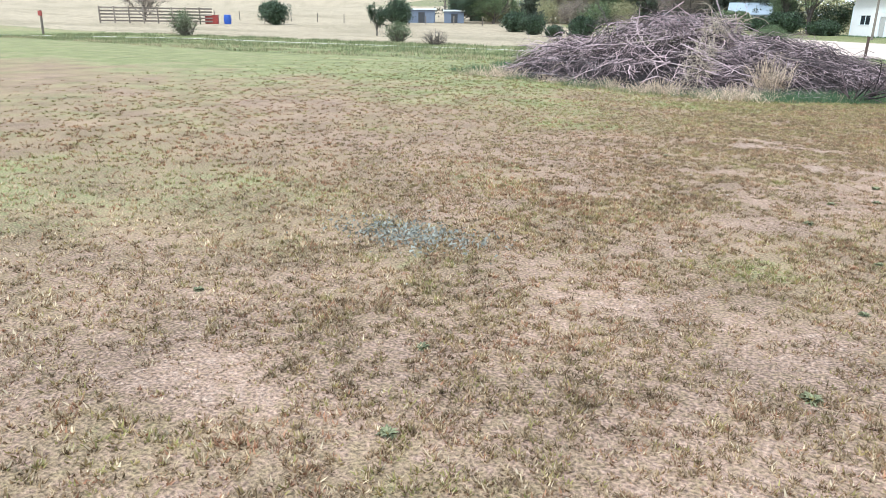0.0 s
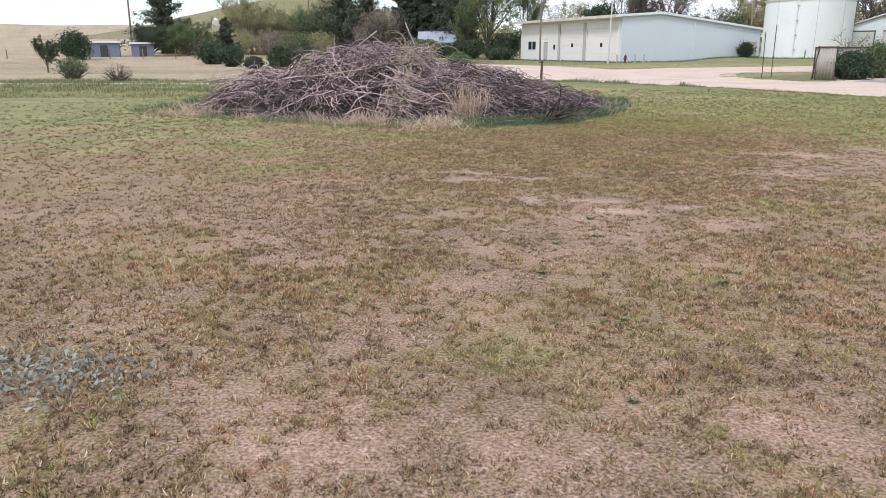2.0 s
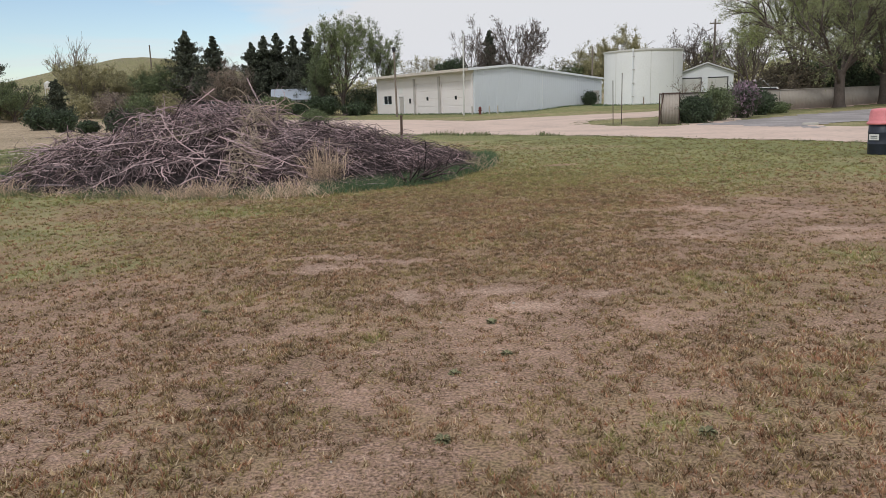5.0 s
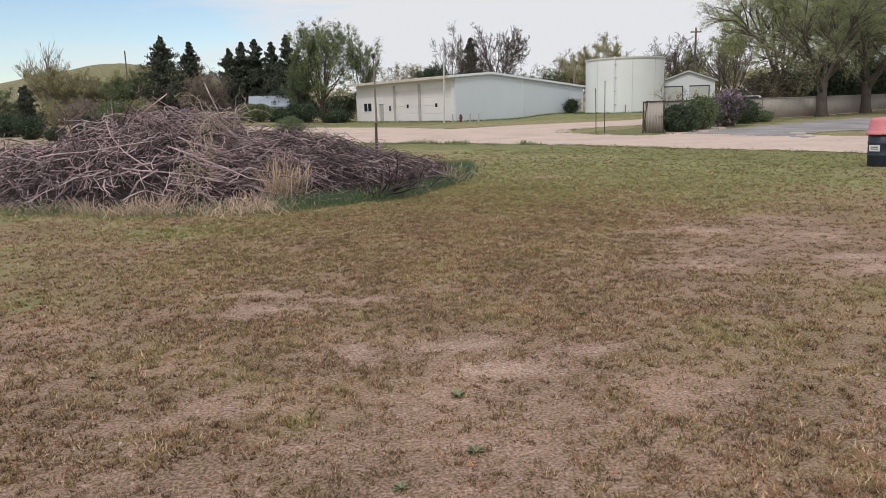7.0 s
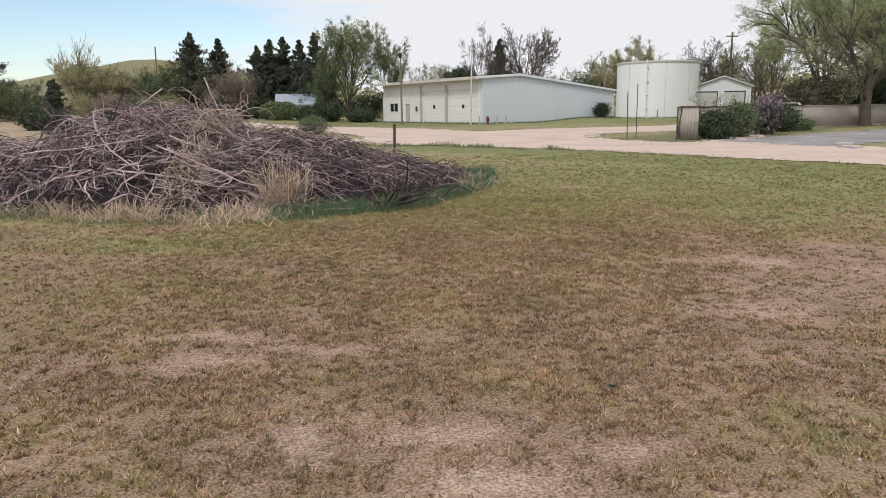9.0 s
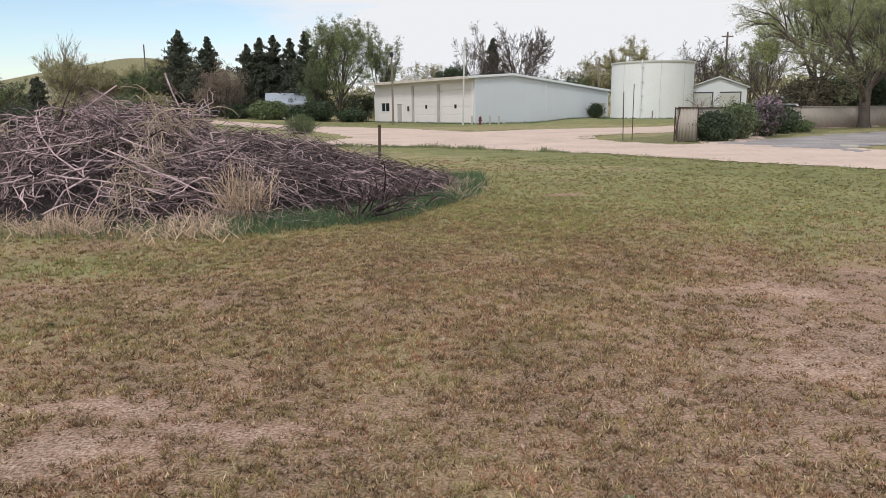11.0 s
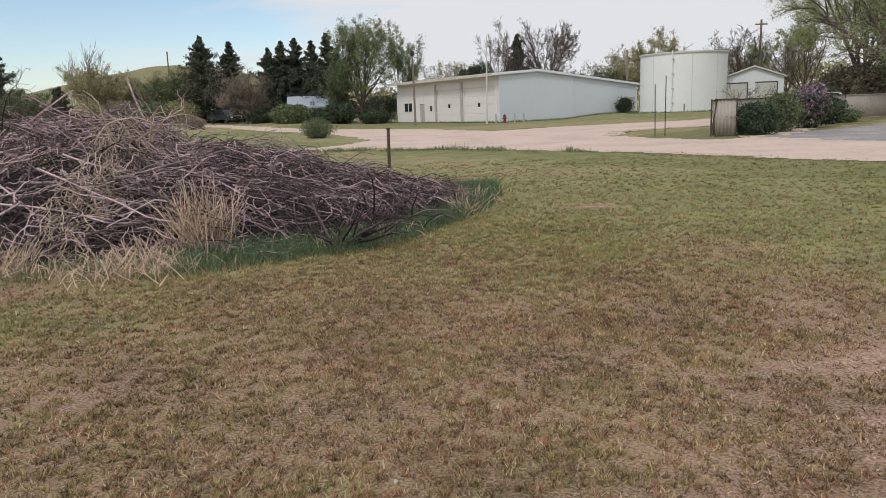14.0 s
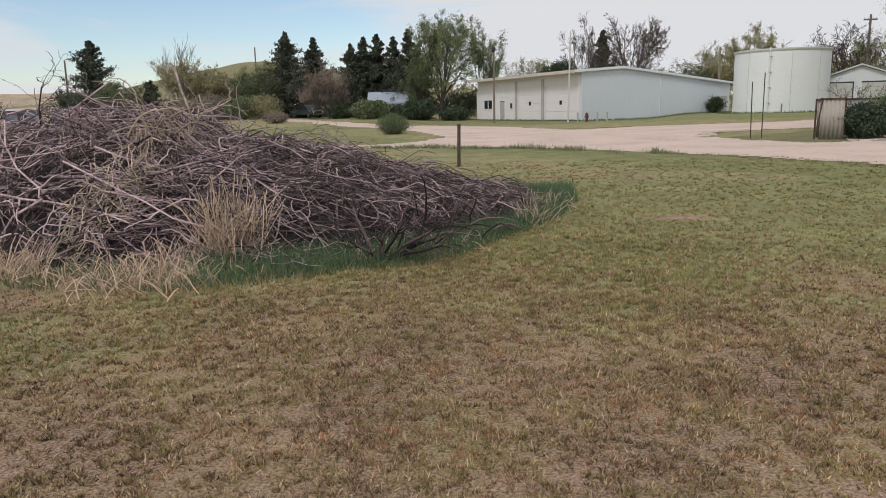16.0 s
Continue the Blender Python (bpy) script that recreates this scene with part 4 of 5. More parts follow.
part("front_wall", pierced_wall(D - 0.25, -0.5, 4.55, [(a, b, c if c else -0.5, d) for a, b, c, d in OPEN], 0.25), WHITE_WALL, hall, "white painted front wall")
for y0, y1, z0, z1 in OPEN[:2]:
    door = part("garage_door", box(0.1, y0, -0.3, 0.16, y1, z1), WHITE_WALL, hall, "white sectional garage door")
    for k in range(4):
        part("panel", box(0.075, y0 + 0.06, 0.05 + k * 0.85, 0.1, y1 - 0.06, 0.83 + k * 0.85, 0.01), WHITE_WALL, door)
    mid = (y0 + y1) / 2
    part("small_window", box(0.06, mid - 0.2, 1.55, 0.08, mid + 0.2, 1.95, 0.005), GLASS_DARK, door, "small dark pane")
for y0, y1 in ((6.45, 6.85), (11.8, 12.15), (0.26, 0.6)):
    part("pilaster", box(-0.14, y0, -0.4, -0.002, y1, 4.1, 0.02), TRIM_GREY if y0 > 1 else WHITE_WALL, hall, "grey pilaster between the doors")
dr = part("entry_door", box(0.06, 14.65, -0.3, 0.12, 15.6, 2.08, 0.01), TRIM_GREY, hall, "grey metal entry door")
part("door_frame", box(-0.03, 14.52, -0.3, 0.04, 14.6, 2.2), WHITE, dr)
part("door_frame", box(-0.03, 15.65, -0.3, 0.04, 15.73, 2.2), WHITE, dr)
part("door_handle", rod((0.03, 14.82, 1.0), (0.03, 14.96, 1.0), 0.025), CHROME, dr)
part("sign", box(-0.05, 14.7, 2.5, -0.01, 15.6, 3.1, 0.005), LABEL, hall, "small pale sign board with grey bars")
part("meter_box", box(-0.12, 12.9, 1.3, -0.002, 13.2, 1.85, 0.02), DARK_STEEL, hall, "dark meter box")
win = part("window", box(0.1, 17.6, 1.3, 0.13, 19.7, 2.25), GLASS_DARK, hall, "dark window with white frame")
for y in (17.6, 18.62, 19.62):
    part("mullion", box(0.05, y, 1.3, 0.1, y + 0.08, 2.25), WHITE, win)
part("window_sill", box(-0.06, 17.5, 1.24, 0.1, 19.8, 1.3), WHITE, win)
part("roof", prism([(-1.0, 4.56), (4.6, 4.9), (W + 0.2, 3.33), (W + 0.2, 3.43), (4.6, 5.0), (-1.0, 4.66)], -0.25, D + 0.2), ROOF_PALE, hall, "pale metal roof")
part("eave_fascia", box(-1.06, -0.28, 4.38, -1.0, D + 0.2, 4.67, 0.01), FASCIA, hall, "pale fascia board")
part("rake_trim", prism([(-1.0, 4.42), (4.6, 4.78), (W + 0.2, 3.22), (W + 0.2, 3.42), (4.6, 4.99), (-1.0, 4.64)], -0.31, -0.256), WHITE, hall, "white rake trim")
part("downpipe", rod((9.2, -0.06, 0), (9.2, -0.06, 4.2), 0.035), WHITE, hall)
part("side_door", box(17.0, -0.05, -0.2, 18.0, -0.023, 2.0, 0.01), TRIM_GREY, hall, "grey side door")


# ---- storage tank ----
tank = thing("storage_tank", pose(25.3, 70.2, 0.3), "large round cream steel water tank with flat top", "tank")
part("shell", lathe([(3.95, -0.4), (3.95, 5.35)], 96), TANK, tank, smooth_shade=False)
part("rim", lathe([(3.93, 5.3), (4.02, 5.3), (4.05, 5.38), (4.05, 5.48), (3.95, 5.5), (0.3, 5.72)], 96), TANK_RIM, tank, "greyish rim and shallow roof")
part("base_ring", lathe([(4.08, -0.3), (4.08, 0.1), (3.95, 0.12)], 96), CONCRETE, tank, "concrete base ring")
for ang in (-150, -97, -60):
    a = radians(ang)
    part("vertical_seam", rod((3.95 * math.cos(a), 3.95 * math.sin(a), 0), (3.95 * math.cos(a), 3.95 * math.sin(a), 5.3), 0.025, sides=6), TANK_RIM, tank)
a = radians(-122)
pipe = part("overflow_pipe", rod((4.07 * math.cos(a), 4.07 * math.sin(a), -0.2), (4.07 * math.cos(a), 4.07 * math.sin(a), 5.6), 0.07, sides=10), WHITE, tank, "white vertical pipe")
for k in range(4):
    z = 0.9 + 1.3 * k
    part("bracket", box(3.95 * math.cos(a) - 0.12, 3.95 * math.sin(a) - 0.2, z, 3.95 * math.cos(a) + 0.12, 3.95 * math.sin(a), z + 0.05), TRIM_GREY, pipe)

# ---- white shed behind the tank ----
S = Matrix.Translation((31.9, 69.6, 0.2)) @ pose(0, 0, 0, 0, 0, -20)
shed = thing("white_shed", S, "small white gabled shed with two roller doors", "shed")
part("front_wall", prism([(-3.2, -0.4), (-3.2, 2.95), (0, 4.05), (2.6, 3.1), (2.6, -0.4)], 0, 0.2), WHITE, shed)
part("side_wall", box(2.4, 0.2, -0.4, 2.6, 9, 3.1), WHITE, shed)
part("side_wall", box(-3.2, 0.2, -0.4, -3.0, 9, 2.95), WHITE, shed)
part("rear_wall", box(-3.2, 9, -0.4, 2.6, 9.2, 2.95), WHITE, shed)
part("roof", prism([(-3.5, 2.9), (0, 4.1), (2.85, 3.05), (2.85, 3.17), (0, 4.24), (-3.5, 3.02)], -0.3, 9.4), ROOF_PALE, shed, "pale metal roof")
for x0, x1 in ((-2.5, -0.6), (0.1, 2.0)):
    d = part("roller_door", box(x0, -0.05, -0.3, x1, -0.003, 2.6, 0.01), TANK_RIM, shed, "grey-white roller door")
    for k in range(7):
        part("slat", box(x0 + 0.05, -0.07, 0.05 + k * 0.36, x1 - 0.05, -0.05, 0.36 + k * 0.36), TANK_RIM, d)
    part("door_frame", box(x1, -0.08, -0.3, x1 + 0.1, -0.003, 2.7), DARK_STEEL, d)
    part("door_frame", box(x0, -0.08, 2.6, x1, -0.003, 2.7), DARK_STEEL, d)


# ---- playhouse ----
play = thing("playhouse", pose(28.2, 50.6, 0, 0, 0, -30), "small dark gabled playhouse with pale roof edges behind the fence", "playhouse")
part("wall", prism([(-0.6, 0), (-0.6, 1.75), (0, 2.2), (0.6, 1.75), (0.6, 0)], 0, 1.2), WOOD_GREY, play)
part("roof", prism([(-0.8, 1.6), (0, 2.25), (0.8, 1.6), (0.8, 1.68), (0, 2.34), (-0.8, 1.68)], -0.15, 1.35), ROOF_PALE, play, "pale metal roof")
part("opening", box(-0.3, -0.02, 1.0, 0.3, -0.003, 1.6), DARK_STEEL, play, "dark window opening")

# ---- corrugated fence ----
def corrugated(length, tall, pitch=0.14, depth=0.022):
    n = int(length / pitch * 6)
    x = np.linspace(0, length, n)
    y = depth * np.sin(2 * np.pi * x / pitch)
    rows = [(y, 0.03), (y, tall), (y + 0.004, tall), (y + 0.004, 0.03)]
    V = np.concatenate([np.stack([x, yy, np.full(n, z)], -1) for yy, z in rows])
    i = np.arange(n - 1)
    F = np.concatenate([np.stack([a * n + i, a * n + i + 1, b * n + i + 1, b * n + i], -1) for a, b in ((0, 1), (1, 2), (2, 3), (3, 0))])
    return mesh_np("corrugated_sheet", V, F)


def fence_run(name, a, b, tall, label, rail=RUST, step=2.4):
    a, b = Vector((*a, 0)), Vector((*b, 0))
    d = b - a
    ang = math.degrees(math.atan2(d.y, d.x))
    f = thing(name, pose(a.x, a.y, 0, 0, 0, ang), label, "fence")
    n = max(1, round(d.length / step))
    w = d.length / n
    sheet_me = corrugated(w + 0.004, tall)
    post_bm = rod((0, 0.07, -0.1), (0, 0.07, tall + 0.06), 0.035)
    post_me = bpy.data.meshes.new("post")
    post_bm.to_mesh(post_me)
    post_bm.free()
    post_me.materials.append(RUST)
    for k in range(n):
        s = link("sheet", sheet_me, FENCE, f)
        s.location = (k * w - 0.002, 0.001 * (k % 2), 0)
    for k in range(n + 1):
        p = new("post", post_me)
        p.parent, p.location = f, (k * w, 0, 0)
    part("top_rail", box(-0.04, -0.04, tall - 0.01, d.length + 0.04, 0.09, tall + 0.045, 0.008), rail, f, "dark top rail")
    part("bottom_rail", box(0, 0.03, 0.25, d.length, 0.07, 0.32), rail, f)
    return f


fence_run("corrugated_fence", (13.1, 30.2), (26.8, 44.9), 1.42, "beige corrugated metal fence with dark top rail behind shrubs")
fence_run("corrugated_fence", (26.9, 44.95), (43, 51.0), 1.38, "beige corrugated metal fence under large trees", FENCE)
fence_run("corrugated_fence", (43.1, 51.0), (66, 57), 1.38, "beige corrugated metal fence under large trees", FENCE)
gate = fence_run("corrugated_gate", (12.85, 29.3), (13.5, 28.87), 1.45, "narrow beige corrugated gate leaf with rusty frame", step=1.3)
part("leaning_bar", rod((-0.15, -0.05, 0), (0.05, 0.0, 1.45), 0.025), RUST, gate)


# ---- posts and poles ----
def t_post(x, y, tall, lean=(0, 0), label="rusty steel T-post in the lawn", name="fence_post"):
    bm = box(-0.02, -0.004, -0.2, 0.02, 0.004, tall, 0.001)
    box(-0.004, -0.03, -0.2, 0.004, -0.004, tall, 0.001, bm=bm)
    p = thing(name, pose(x, y, height(x, y), *lean), label, "post")
    part("shaft", bm, RUST, p)
    for k in range(int(tall / 0.09)):
        part("stud", box(-0.009, 0.0041, 0.06 + 0.09 * k, 0.009, 0.011, 0.085 + 0.09 * k), RUST, p)
    return p


post = t_post(0.29, 19.8, 1.08, (0, 1.2))
part("sleeve", rod((0, 0, 0.0), (0, 0, 1.06), 0.046, 0.042, 8), RUST, post, "dark wooden stake")
part("cap", box(-0.05, -0.05, 1.04, 0.05, 0.05, 1.085, 0.006), RUST, post)
for x, y, tall, lean in ((11.55, 31.6, 2.55, (0, 0)), (11.0, 31.2, 2.2, (0, -1.0))):
    t_post(x, y, tall, lean, "tall thin dark steel rod standing in the grass island", "steel_rod")


def pole(name, x, y, tall, r, label, lean=0.0, arm=0.0, material=POLE_WOOD):
    p = thing(name, pose(x, y, height(x, y) - 0.1, 0, lean), label, "pole")
    part("shaft", rod((0, 0, 0), (0, 0, tall), r, r * 0.7, 10), material, p)
    if arm:
        part("crossarm", box(-arm, -0.06, tall - 0.6, arm, 0.06, tall - 0.45, 0.01), material, p)
        for k in (-0.85, -0.35, 0.35, 0.85):
            part("insulator", lathe([(0.04, tall - 0.45), (0.06, tall - 0.36), (0.03, tall - 0.28)], 8, cx=k * arm), LABEL, p)
    return p


light = pole("light_pole", -0.55, 70.0, 7.0, 0.11, "grey pole with round lamp before the building", 0.0, 0, WOOD_GREY)
part("lamp_head", lathe([(0.06, 6.6), (0.18, 6.7), (0.21, 6.9), (0.15, 7.1), (0.05, 7.15)], 16), DARK_STEEL, light, "dark round lamp head")
mast = pole("mast_pole", 6.05, 65.5, 7.8, 0.085, "slim white pole leaning before the garage doors", 1.2, 0, TANK_RIM)
pole("utility_pole", 39.6, 86, 10.0, 0.16, "wooden utility pole with crossarm", 0, 0.7)
pole("utility_pole", 24.2, 86.6, 7.2, 0.13, "pale wooden pole behind the building", 0, 0, BARK_PALE)
pole("utility_pole", -76.8, 121, 9.5, 0.2, "tall dark wooden pole beyond the meadow", 1.0, 0)
pole("utility_pole", -41, 116.8, 10.5, 0.14, "wooden utility pole among far trees", 1.0)
for x, y in ((7.0, 66.9), (8.7, 66.6), (9.5, 66.3)):
    b = thing("bollard", pose(x, y, 0), "short pale steel bollard by the building", "bollard", "bollards")
    part("shaft", lathe([(0.07, -0.1), (0.07, 0.78), (0.05, 0.83)], 12), CONCRETE, b)
hyd = thing("fire_hydrant", pose(7.75, 66.4, 0), "red fire hydrant in the grass strip", "hydrant")
part("barrel", lathe([(0.17, 0), (0.17, 0.06), (0.11, 0.08), (0.11, 0.55), (0.15, 0.56), (0.15, 0.62), (0.12, 0.7), (0.04, 0.78)], 16), HYDRANT, hyd)
part("nozzle", rod((-0.2, 0, 0.42), (0.2, 0, 0.42), 0.055, sides=10), HYDRANT, hyd)
part("bonnet_nut", lathe([(0.03, 0.78), (0.03, 0.84)], 6), DARK_STEEL, hyd)
vp = thing("valve_post", pose(23.6, 64.6, height(23.6, 64.6)), "short weathered valve post before the tank", "post")
part("shaft", lathe([(0.06, -0.1), (0.06, 0.75)], 10), WOOD_GREY, vp)
part("cap", box(-0.12, -0.08, 0.75, 0.12, 0.08, 0.87, 0.02), LABEL, vp)

# ---- drum bin ----
bin_ = thing("drum_bin", pose(11.1, 10.4, 0, 0, -1.5, 0), "dark drum rubbish bin with faded red dome lid", "bin")
part("drum", lathe([(0.25, 0), (0.258, 0.02), (0.258, 0.22), (0.267, 0.235), (0.267, 0.25), (0.258, 0.265), (0.258, 0.47), (0.267, 0.485), (0.267, 0.5), (0.258, 0.515), (0.258, 0.74)], 40), DRUM, bin_, smooth_shade=True)
part("lid", lathe([(0.297, 0.67), (0.302, 0.685), (0.302, 0.715), (0.278, 0.73), (0.265, 0.745), (0.243, 0.95), (0.23, 0.985), (0.2, 1.005), (0.05, 1.02)], 40), PINK, bin_, "faded red plastic dome lid", True)
for a0, z0, w, h in ((-155, 0.33, 0.22, 0.13), (-95, 0.58, 0.11, 0.1)):
    a = radians(a0)
    s = part("sticker", box(-w / 2, -0.004, 0, w / 2, 0.004, h, 0.002), LABEL, bin_, "white sticker with dark bars")
    s.matrix_local = pose(0.266 * math.cos(a), 0.266 * math.sin(a), z0, 0, 0, a0 + 90)
    for k in range(2):
        part("bar", box(-w / 3, -0.007, h * (0.3 + 0.3 * k), w / 3, -0.0045, h * (0.42 + 0.3 * k)), DRUM, s)
part("prop_stick", rod((0.36, -0.08, 0), (0.55, -0.1, 0.48), 0.016), RUST, bin_, "dark stick leaning on the drum")


# ---- trees and shrubs ----
def tree(x, y, tall, trunk_h, trunk_r, n, spread_k, spec, leaves, leaf, leaf_mat, label, seed, bark=BARK, name="tree", reach=0.62, jitter=0.35, lift=0.12, category="tree", sink=0.15, wob=0.14, fit=0.0):
    """A broadleaf tree: trunk, limbs that fork, and leaves on the last twigs."""
    r = np.random.default_rng(seed)
    t = thing(name, pose(x, y, height(x, y) - sink, 0, 0, r.uniform(0, 360)), label, category)
    stem = bend(np.zeros((1, 3)), np.array([[0.0, 0, 1]]), np.array([trunk_h]), 7, r, 0.05)
    v0, f0 = tubes(stem, trunk_r * np.array([[1.5, 1.1, 1.0, 0.95, 0.92, 0.95, 1.0]]), 12)
    a = 2 * np.pi * (np.arange(n) + r.uniform(-0.3, 0.3, n)) / n
    k = spread_k * r.uniform(0.35, 1.25, n)
    k[0] *= 0.3
    way = unit(np.stack([np.cos(a) * k, np.sin(a) * k, np.ones(n)], -1))
    start = stem[0, 4 + np.arange(n) % 3]
    ln = (tall - trunk_h) * reach * r.uniform(0.75, 1.1, n)
    v, f, twigs = limbs(start, way, ln, np.full(n, trunk_r * 0.45), r, spec, wob, lift, 0.022 if y > 75 else 0.012)
    if fit:  # full height, and a crown that many metres across
        k = np.array([fit / np.ptp(v[:, 0]), fit / np.ptp(v[:, 1]), tall / v[:, 2].max()])
        v, twigs, v0 = v * k, twigs * k, v0 * np.array([1, 1, k[2]])
    link("trunk", mesh_np("trunk", np.concatenate([v0, v]), [f0, f + len(v0)], shade=True), bark, t)
    if leaves:
        m = twigs.shape[1]
        leaves = int(leaves * 3.8)
        who = r.integers(0, len(twigs), leaves)
        c = twigs[who, r.integers(m // 3, m, leaves)] + r.normal(0, jitter, (leaves, 3)) * np.where(r.uniform(0, 1, (leaves, 1)) < 0.6, 0.3, 0.8)
        lv, lf = leaf_tris(c, leaf * 0.42, r, flat=0.3)
        lv[:, 2] = np.maximum(lv[:, 2], sink + 0.1)
        link("crown", mesh_np("crown", lv, lf), leaf_mat, t)
    return t


def shrub(x, y, tall, wide, leaves, leaf, leaf_mat, label, seed, bark=BARK, name="shrub", stems=26, flowers=None, category="shrub", ball=0.5):
    """A bush of many stems; leaves fill an uneven dome."""
    r = np.random.default_rng(seed)
    t = thing(name, pose(x, y, height(x, y) - 0.04), label, category)
    st = np.stack([r.normal(0, wide * 0.1, stems), r.normal(0, wide * 0.1, stems), np.zeros(stems)], -1)
    k = wide / tall * 0.55
    way = unit(np.stack([r.normal(0, k, stems), r.normal(0, k, stems), np.ones(stems)], -1))
    v, f, twigs = limbs(st, way, tall * r.uniform(0.45, 0.8, stems), np.full(stems, 0.012 + 0.006 * tall), r, [(3, 0.5, 0.7, 3)], 0.12, 0.1)
    v[:, 2] = np.maximum(v[:, 2], 0.0)
    link("woody_base", mesh_np("woody_base", v, f, shade=True), bark, t)
    if leaves:
        leaves = int(leaves * 2.2)
        m = int(leaves * 0.5)
        who = r.integers(0, len(twigs), m)
        c1 = twigs[who, r.integers(0, 3, m)] + r.normal(0, 0.08 * tall, (m, 3))
        d = unit(r.normal(0, 1, (leaves - m, 3)) + np.array([0, 0, 0.25]))
        lump = 0.75 + 0.5 * fbm(d[:, 0] * 2.2 + seed, d[:, 1] * 2.2 + d[:, 2] * 1.7)
        c2 = d * lump[:, None] * np.array([wide / 2, wide / 2, tall * 0.5]) * r.uniform(ball, 1, (leaves - m, 1)) + np.array([0, 0, tall * 0.48])
        c = np.concatenate([c1, c2])
        c[:, 2] = np.clip(c[:, 2], 0.05, tall * 1.08)
        lv, lf = leaf_tris(c, leaf * 0.75, r)
        lv[:, 2] = np.maximum(lv[:, 2], 0.03)
        link("foliage", mesh_np("foliage", lv, lf), leaf_mat, t)
        if flowers:
            s = c2[r.integers(0, len(c2), flowers)] * np.array([1.05, 1.05, 1.03])
            off = r.normal(0, 0.05, (flowers, 5, 3)) + s[:, None]
            fv, ff = leaf_tris(off.reshape(-1, 3), 0.07, r, long=1.2)
            fv[:, 2] = np.maximum(fv[:, 2], 0.03)
            tagged(link("blossom", mesh_np("blossom", fv, ff), BLOSSOM, t, "mauve lilac flower heads"), kind="stuff")
    return t


def conifer(x, y, tall, wide, label, seed, material=NEEDLE, low=0.06, name="spruce", dense=1.0, taper=0.85, gap=0.0):
    """A spruce or juniper: whorls of drooping boughs with hanging sprays."""
    r = np.random.default_rng(seed)
    t = thing(name, pose(x, y, height(x, y) - 0.1), label, "tree")
    stem = np.stack([r.normal(0, 0.03, 8), r.normal(0, 0.03, 8), np.linspace(0, tall, 8)], -1)[None]
    V, F = [], []
    v, f = tubes(stem, np.linspace(0.02 + tall * 0.014, 0.015, 8)[None], 8)
    V.append(v), F.append(f)
    whorls = int(tall * 1.7 * dense) + 6
    z = np.repeat(low * tall + (1 - low) * tall * np.linspace(0, 0.985, whorls) ** 1.05, 11)
    n = len(z)
    z = z + r.normal(0, 0.07, n)
    a = r.uniform(0, 2 * np.pi, n)
    frac = np.clip((z / tall - low) / (1 - low), 0, 1)
    ln = wide * 0.60 * np.clip(1 - frac, 0.01, 1) ** taper * r.uniform(0.35, 1.6, n) * (0.55 + 0.45 * np.clip(frac / 0.12, 0, 1)) + 0.1
    ln *= 1 - gap * (fbm(z * 1.6 + seed, a * 1.6) < 0.5)
    way = unit(np.stack([np.cos(a), np.sin(a), 0.25 - 0.55 * (1 - frac)], -1))
    P = bend(np.stack([0 * z, 0 * z, z], -1), way, ln, 5, r, 0.08, 0.25)
    v, f = tubes(P, np.maximum(0.006, 0.012 * ln)[:, None] * np.linspace(1, 0.4, 5), 3, len(V[0]))
    V.append(v), F.append(f)
    link("trunk", mesh_np("trunk", np.concatenate(V), np.concatenate(F), shade=True), BARK, t)
    per = 80
    u = r.uniform(0.0, 1.0, (n, per)) ** 0.65 * 1.03
    i = np.minimum((u * 4).astype(int), 3)
    g = (u * 4 - i)[..., None]
    rows = np.arange(n)[:, None]
    c = P[rows, i] * (1 - g) + P[rows, i + 1] * g + r.normal(0, 0.10, (n, per, 3)) * (0.4 + ln[:, None, None] * 0.4)
    c[..., 2] = np.maximum(c[..., 2] - 0.06, 0.15)
    lv, lf = leaf_tris(c.reshape(-1, 3), 0.15 if tall > 5 else 0.11, r, flat=0.9, long=2.0)
    link("crown", mesh_np("crown", lv, lf), material, t)
    return t


BIG = [(6, 0.6, 0.8, 6), (6, 0.55, 0.85, 5), (5, 0.5, 0.9, 4), (2, 0.55, 0.9, 3)]
MID = [(6, 0.6, 0.65, 5), (5, 0.55, 0.75, 4), (3, 0.55, 0.9, 3)]
BARE_SPEC = [(6, 0.62, 0.75, 6), (6, 0.58, 0.8, 5), (5, 0.5, 0.85, 4), (4, 0.55, 0.9, 3)]
# large trees over the fence
tree(31.7, 45.7, 12.5, 2.6, 0.36, 6, 1.15, BIG, 12500, 0.11, LEAF_SPRING, "big gnarled tree with green spring leaves beside the fence", 11, reach=0.72, lift=0.06)
tree(36.1, 47.3, 12.5, 2.4, 0.34, 6, 1.1, BIG, 12500, 0.11, LEAF_SPRING, "big spreading tree with green spring leaves beside the fence", 12, reach=0.72, lift=0.06)
tree(39.6, 47.5, 12.0, 2.0, 0.27, 6, 1.0, BIG, 12500, 0.11, LEAF_SPRING, "big spreading tree with green spring leaves beside the fence", 13, reach=0.72, lift=0.06)
tree(49.0, 48.5, 12.5, 2.4, 0.4, 6, 1.1, BIG, 12500, 0.12, LEAF_SPRING, "big spreading tree with green spring leaves beside the fence", 14, reach=0.72, lift=0.02)
tree(33.8, 55.0, 14.5, 2.6, 0.3, 7, 0.75, BIG, 20000, 0.15, LEAF_BRIGHT, "tall cottonwood with fresh green leaves behind the fence", 15, reach=0.68)
tree(43.0, 58.0, 15.0, 3.2, 0.34, 6, 0.7, BIG, 12000, 0.2, LEAF_SPRING, "tall cottonwood with fresh green leaves behind the fence", 16, reach=0.68)
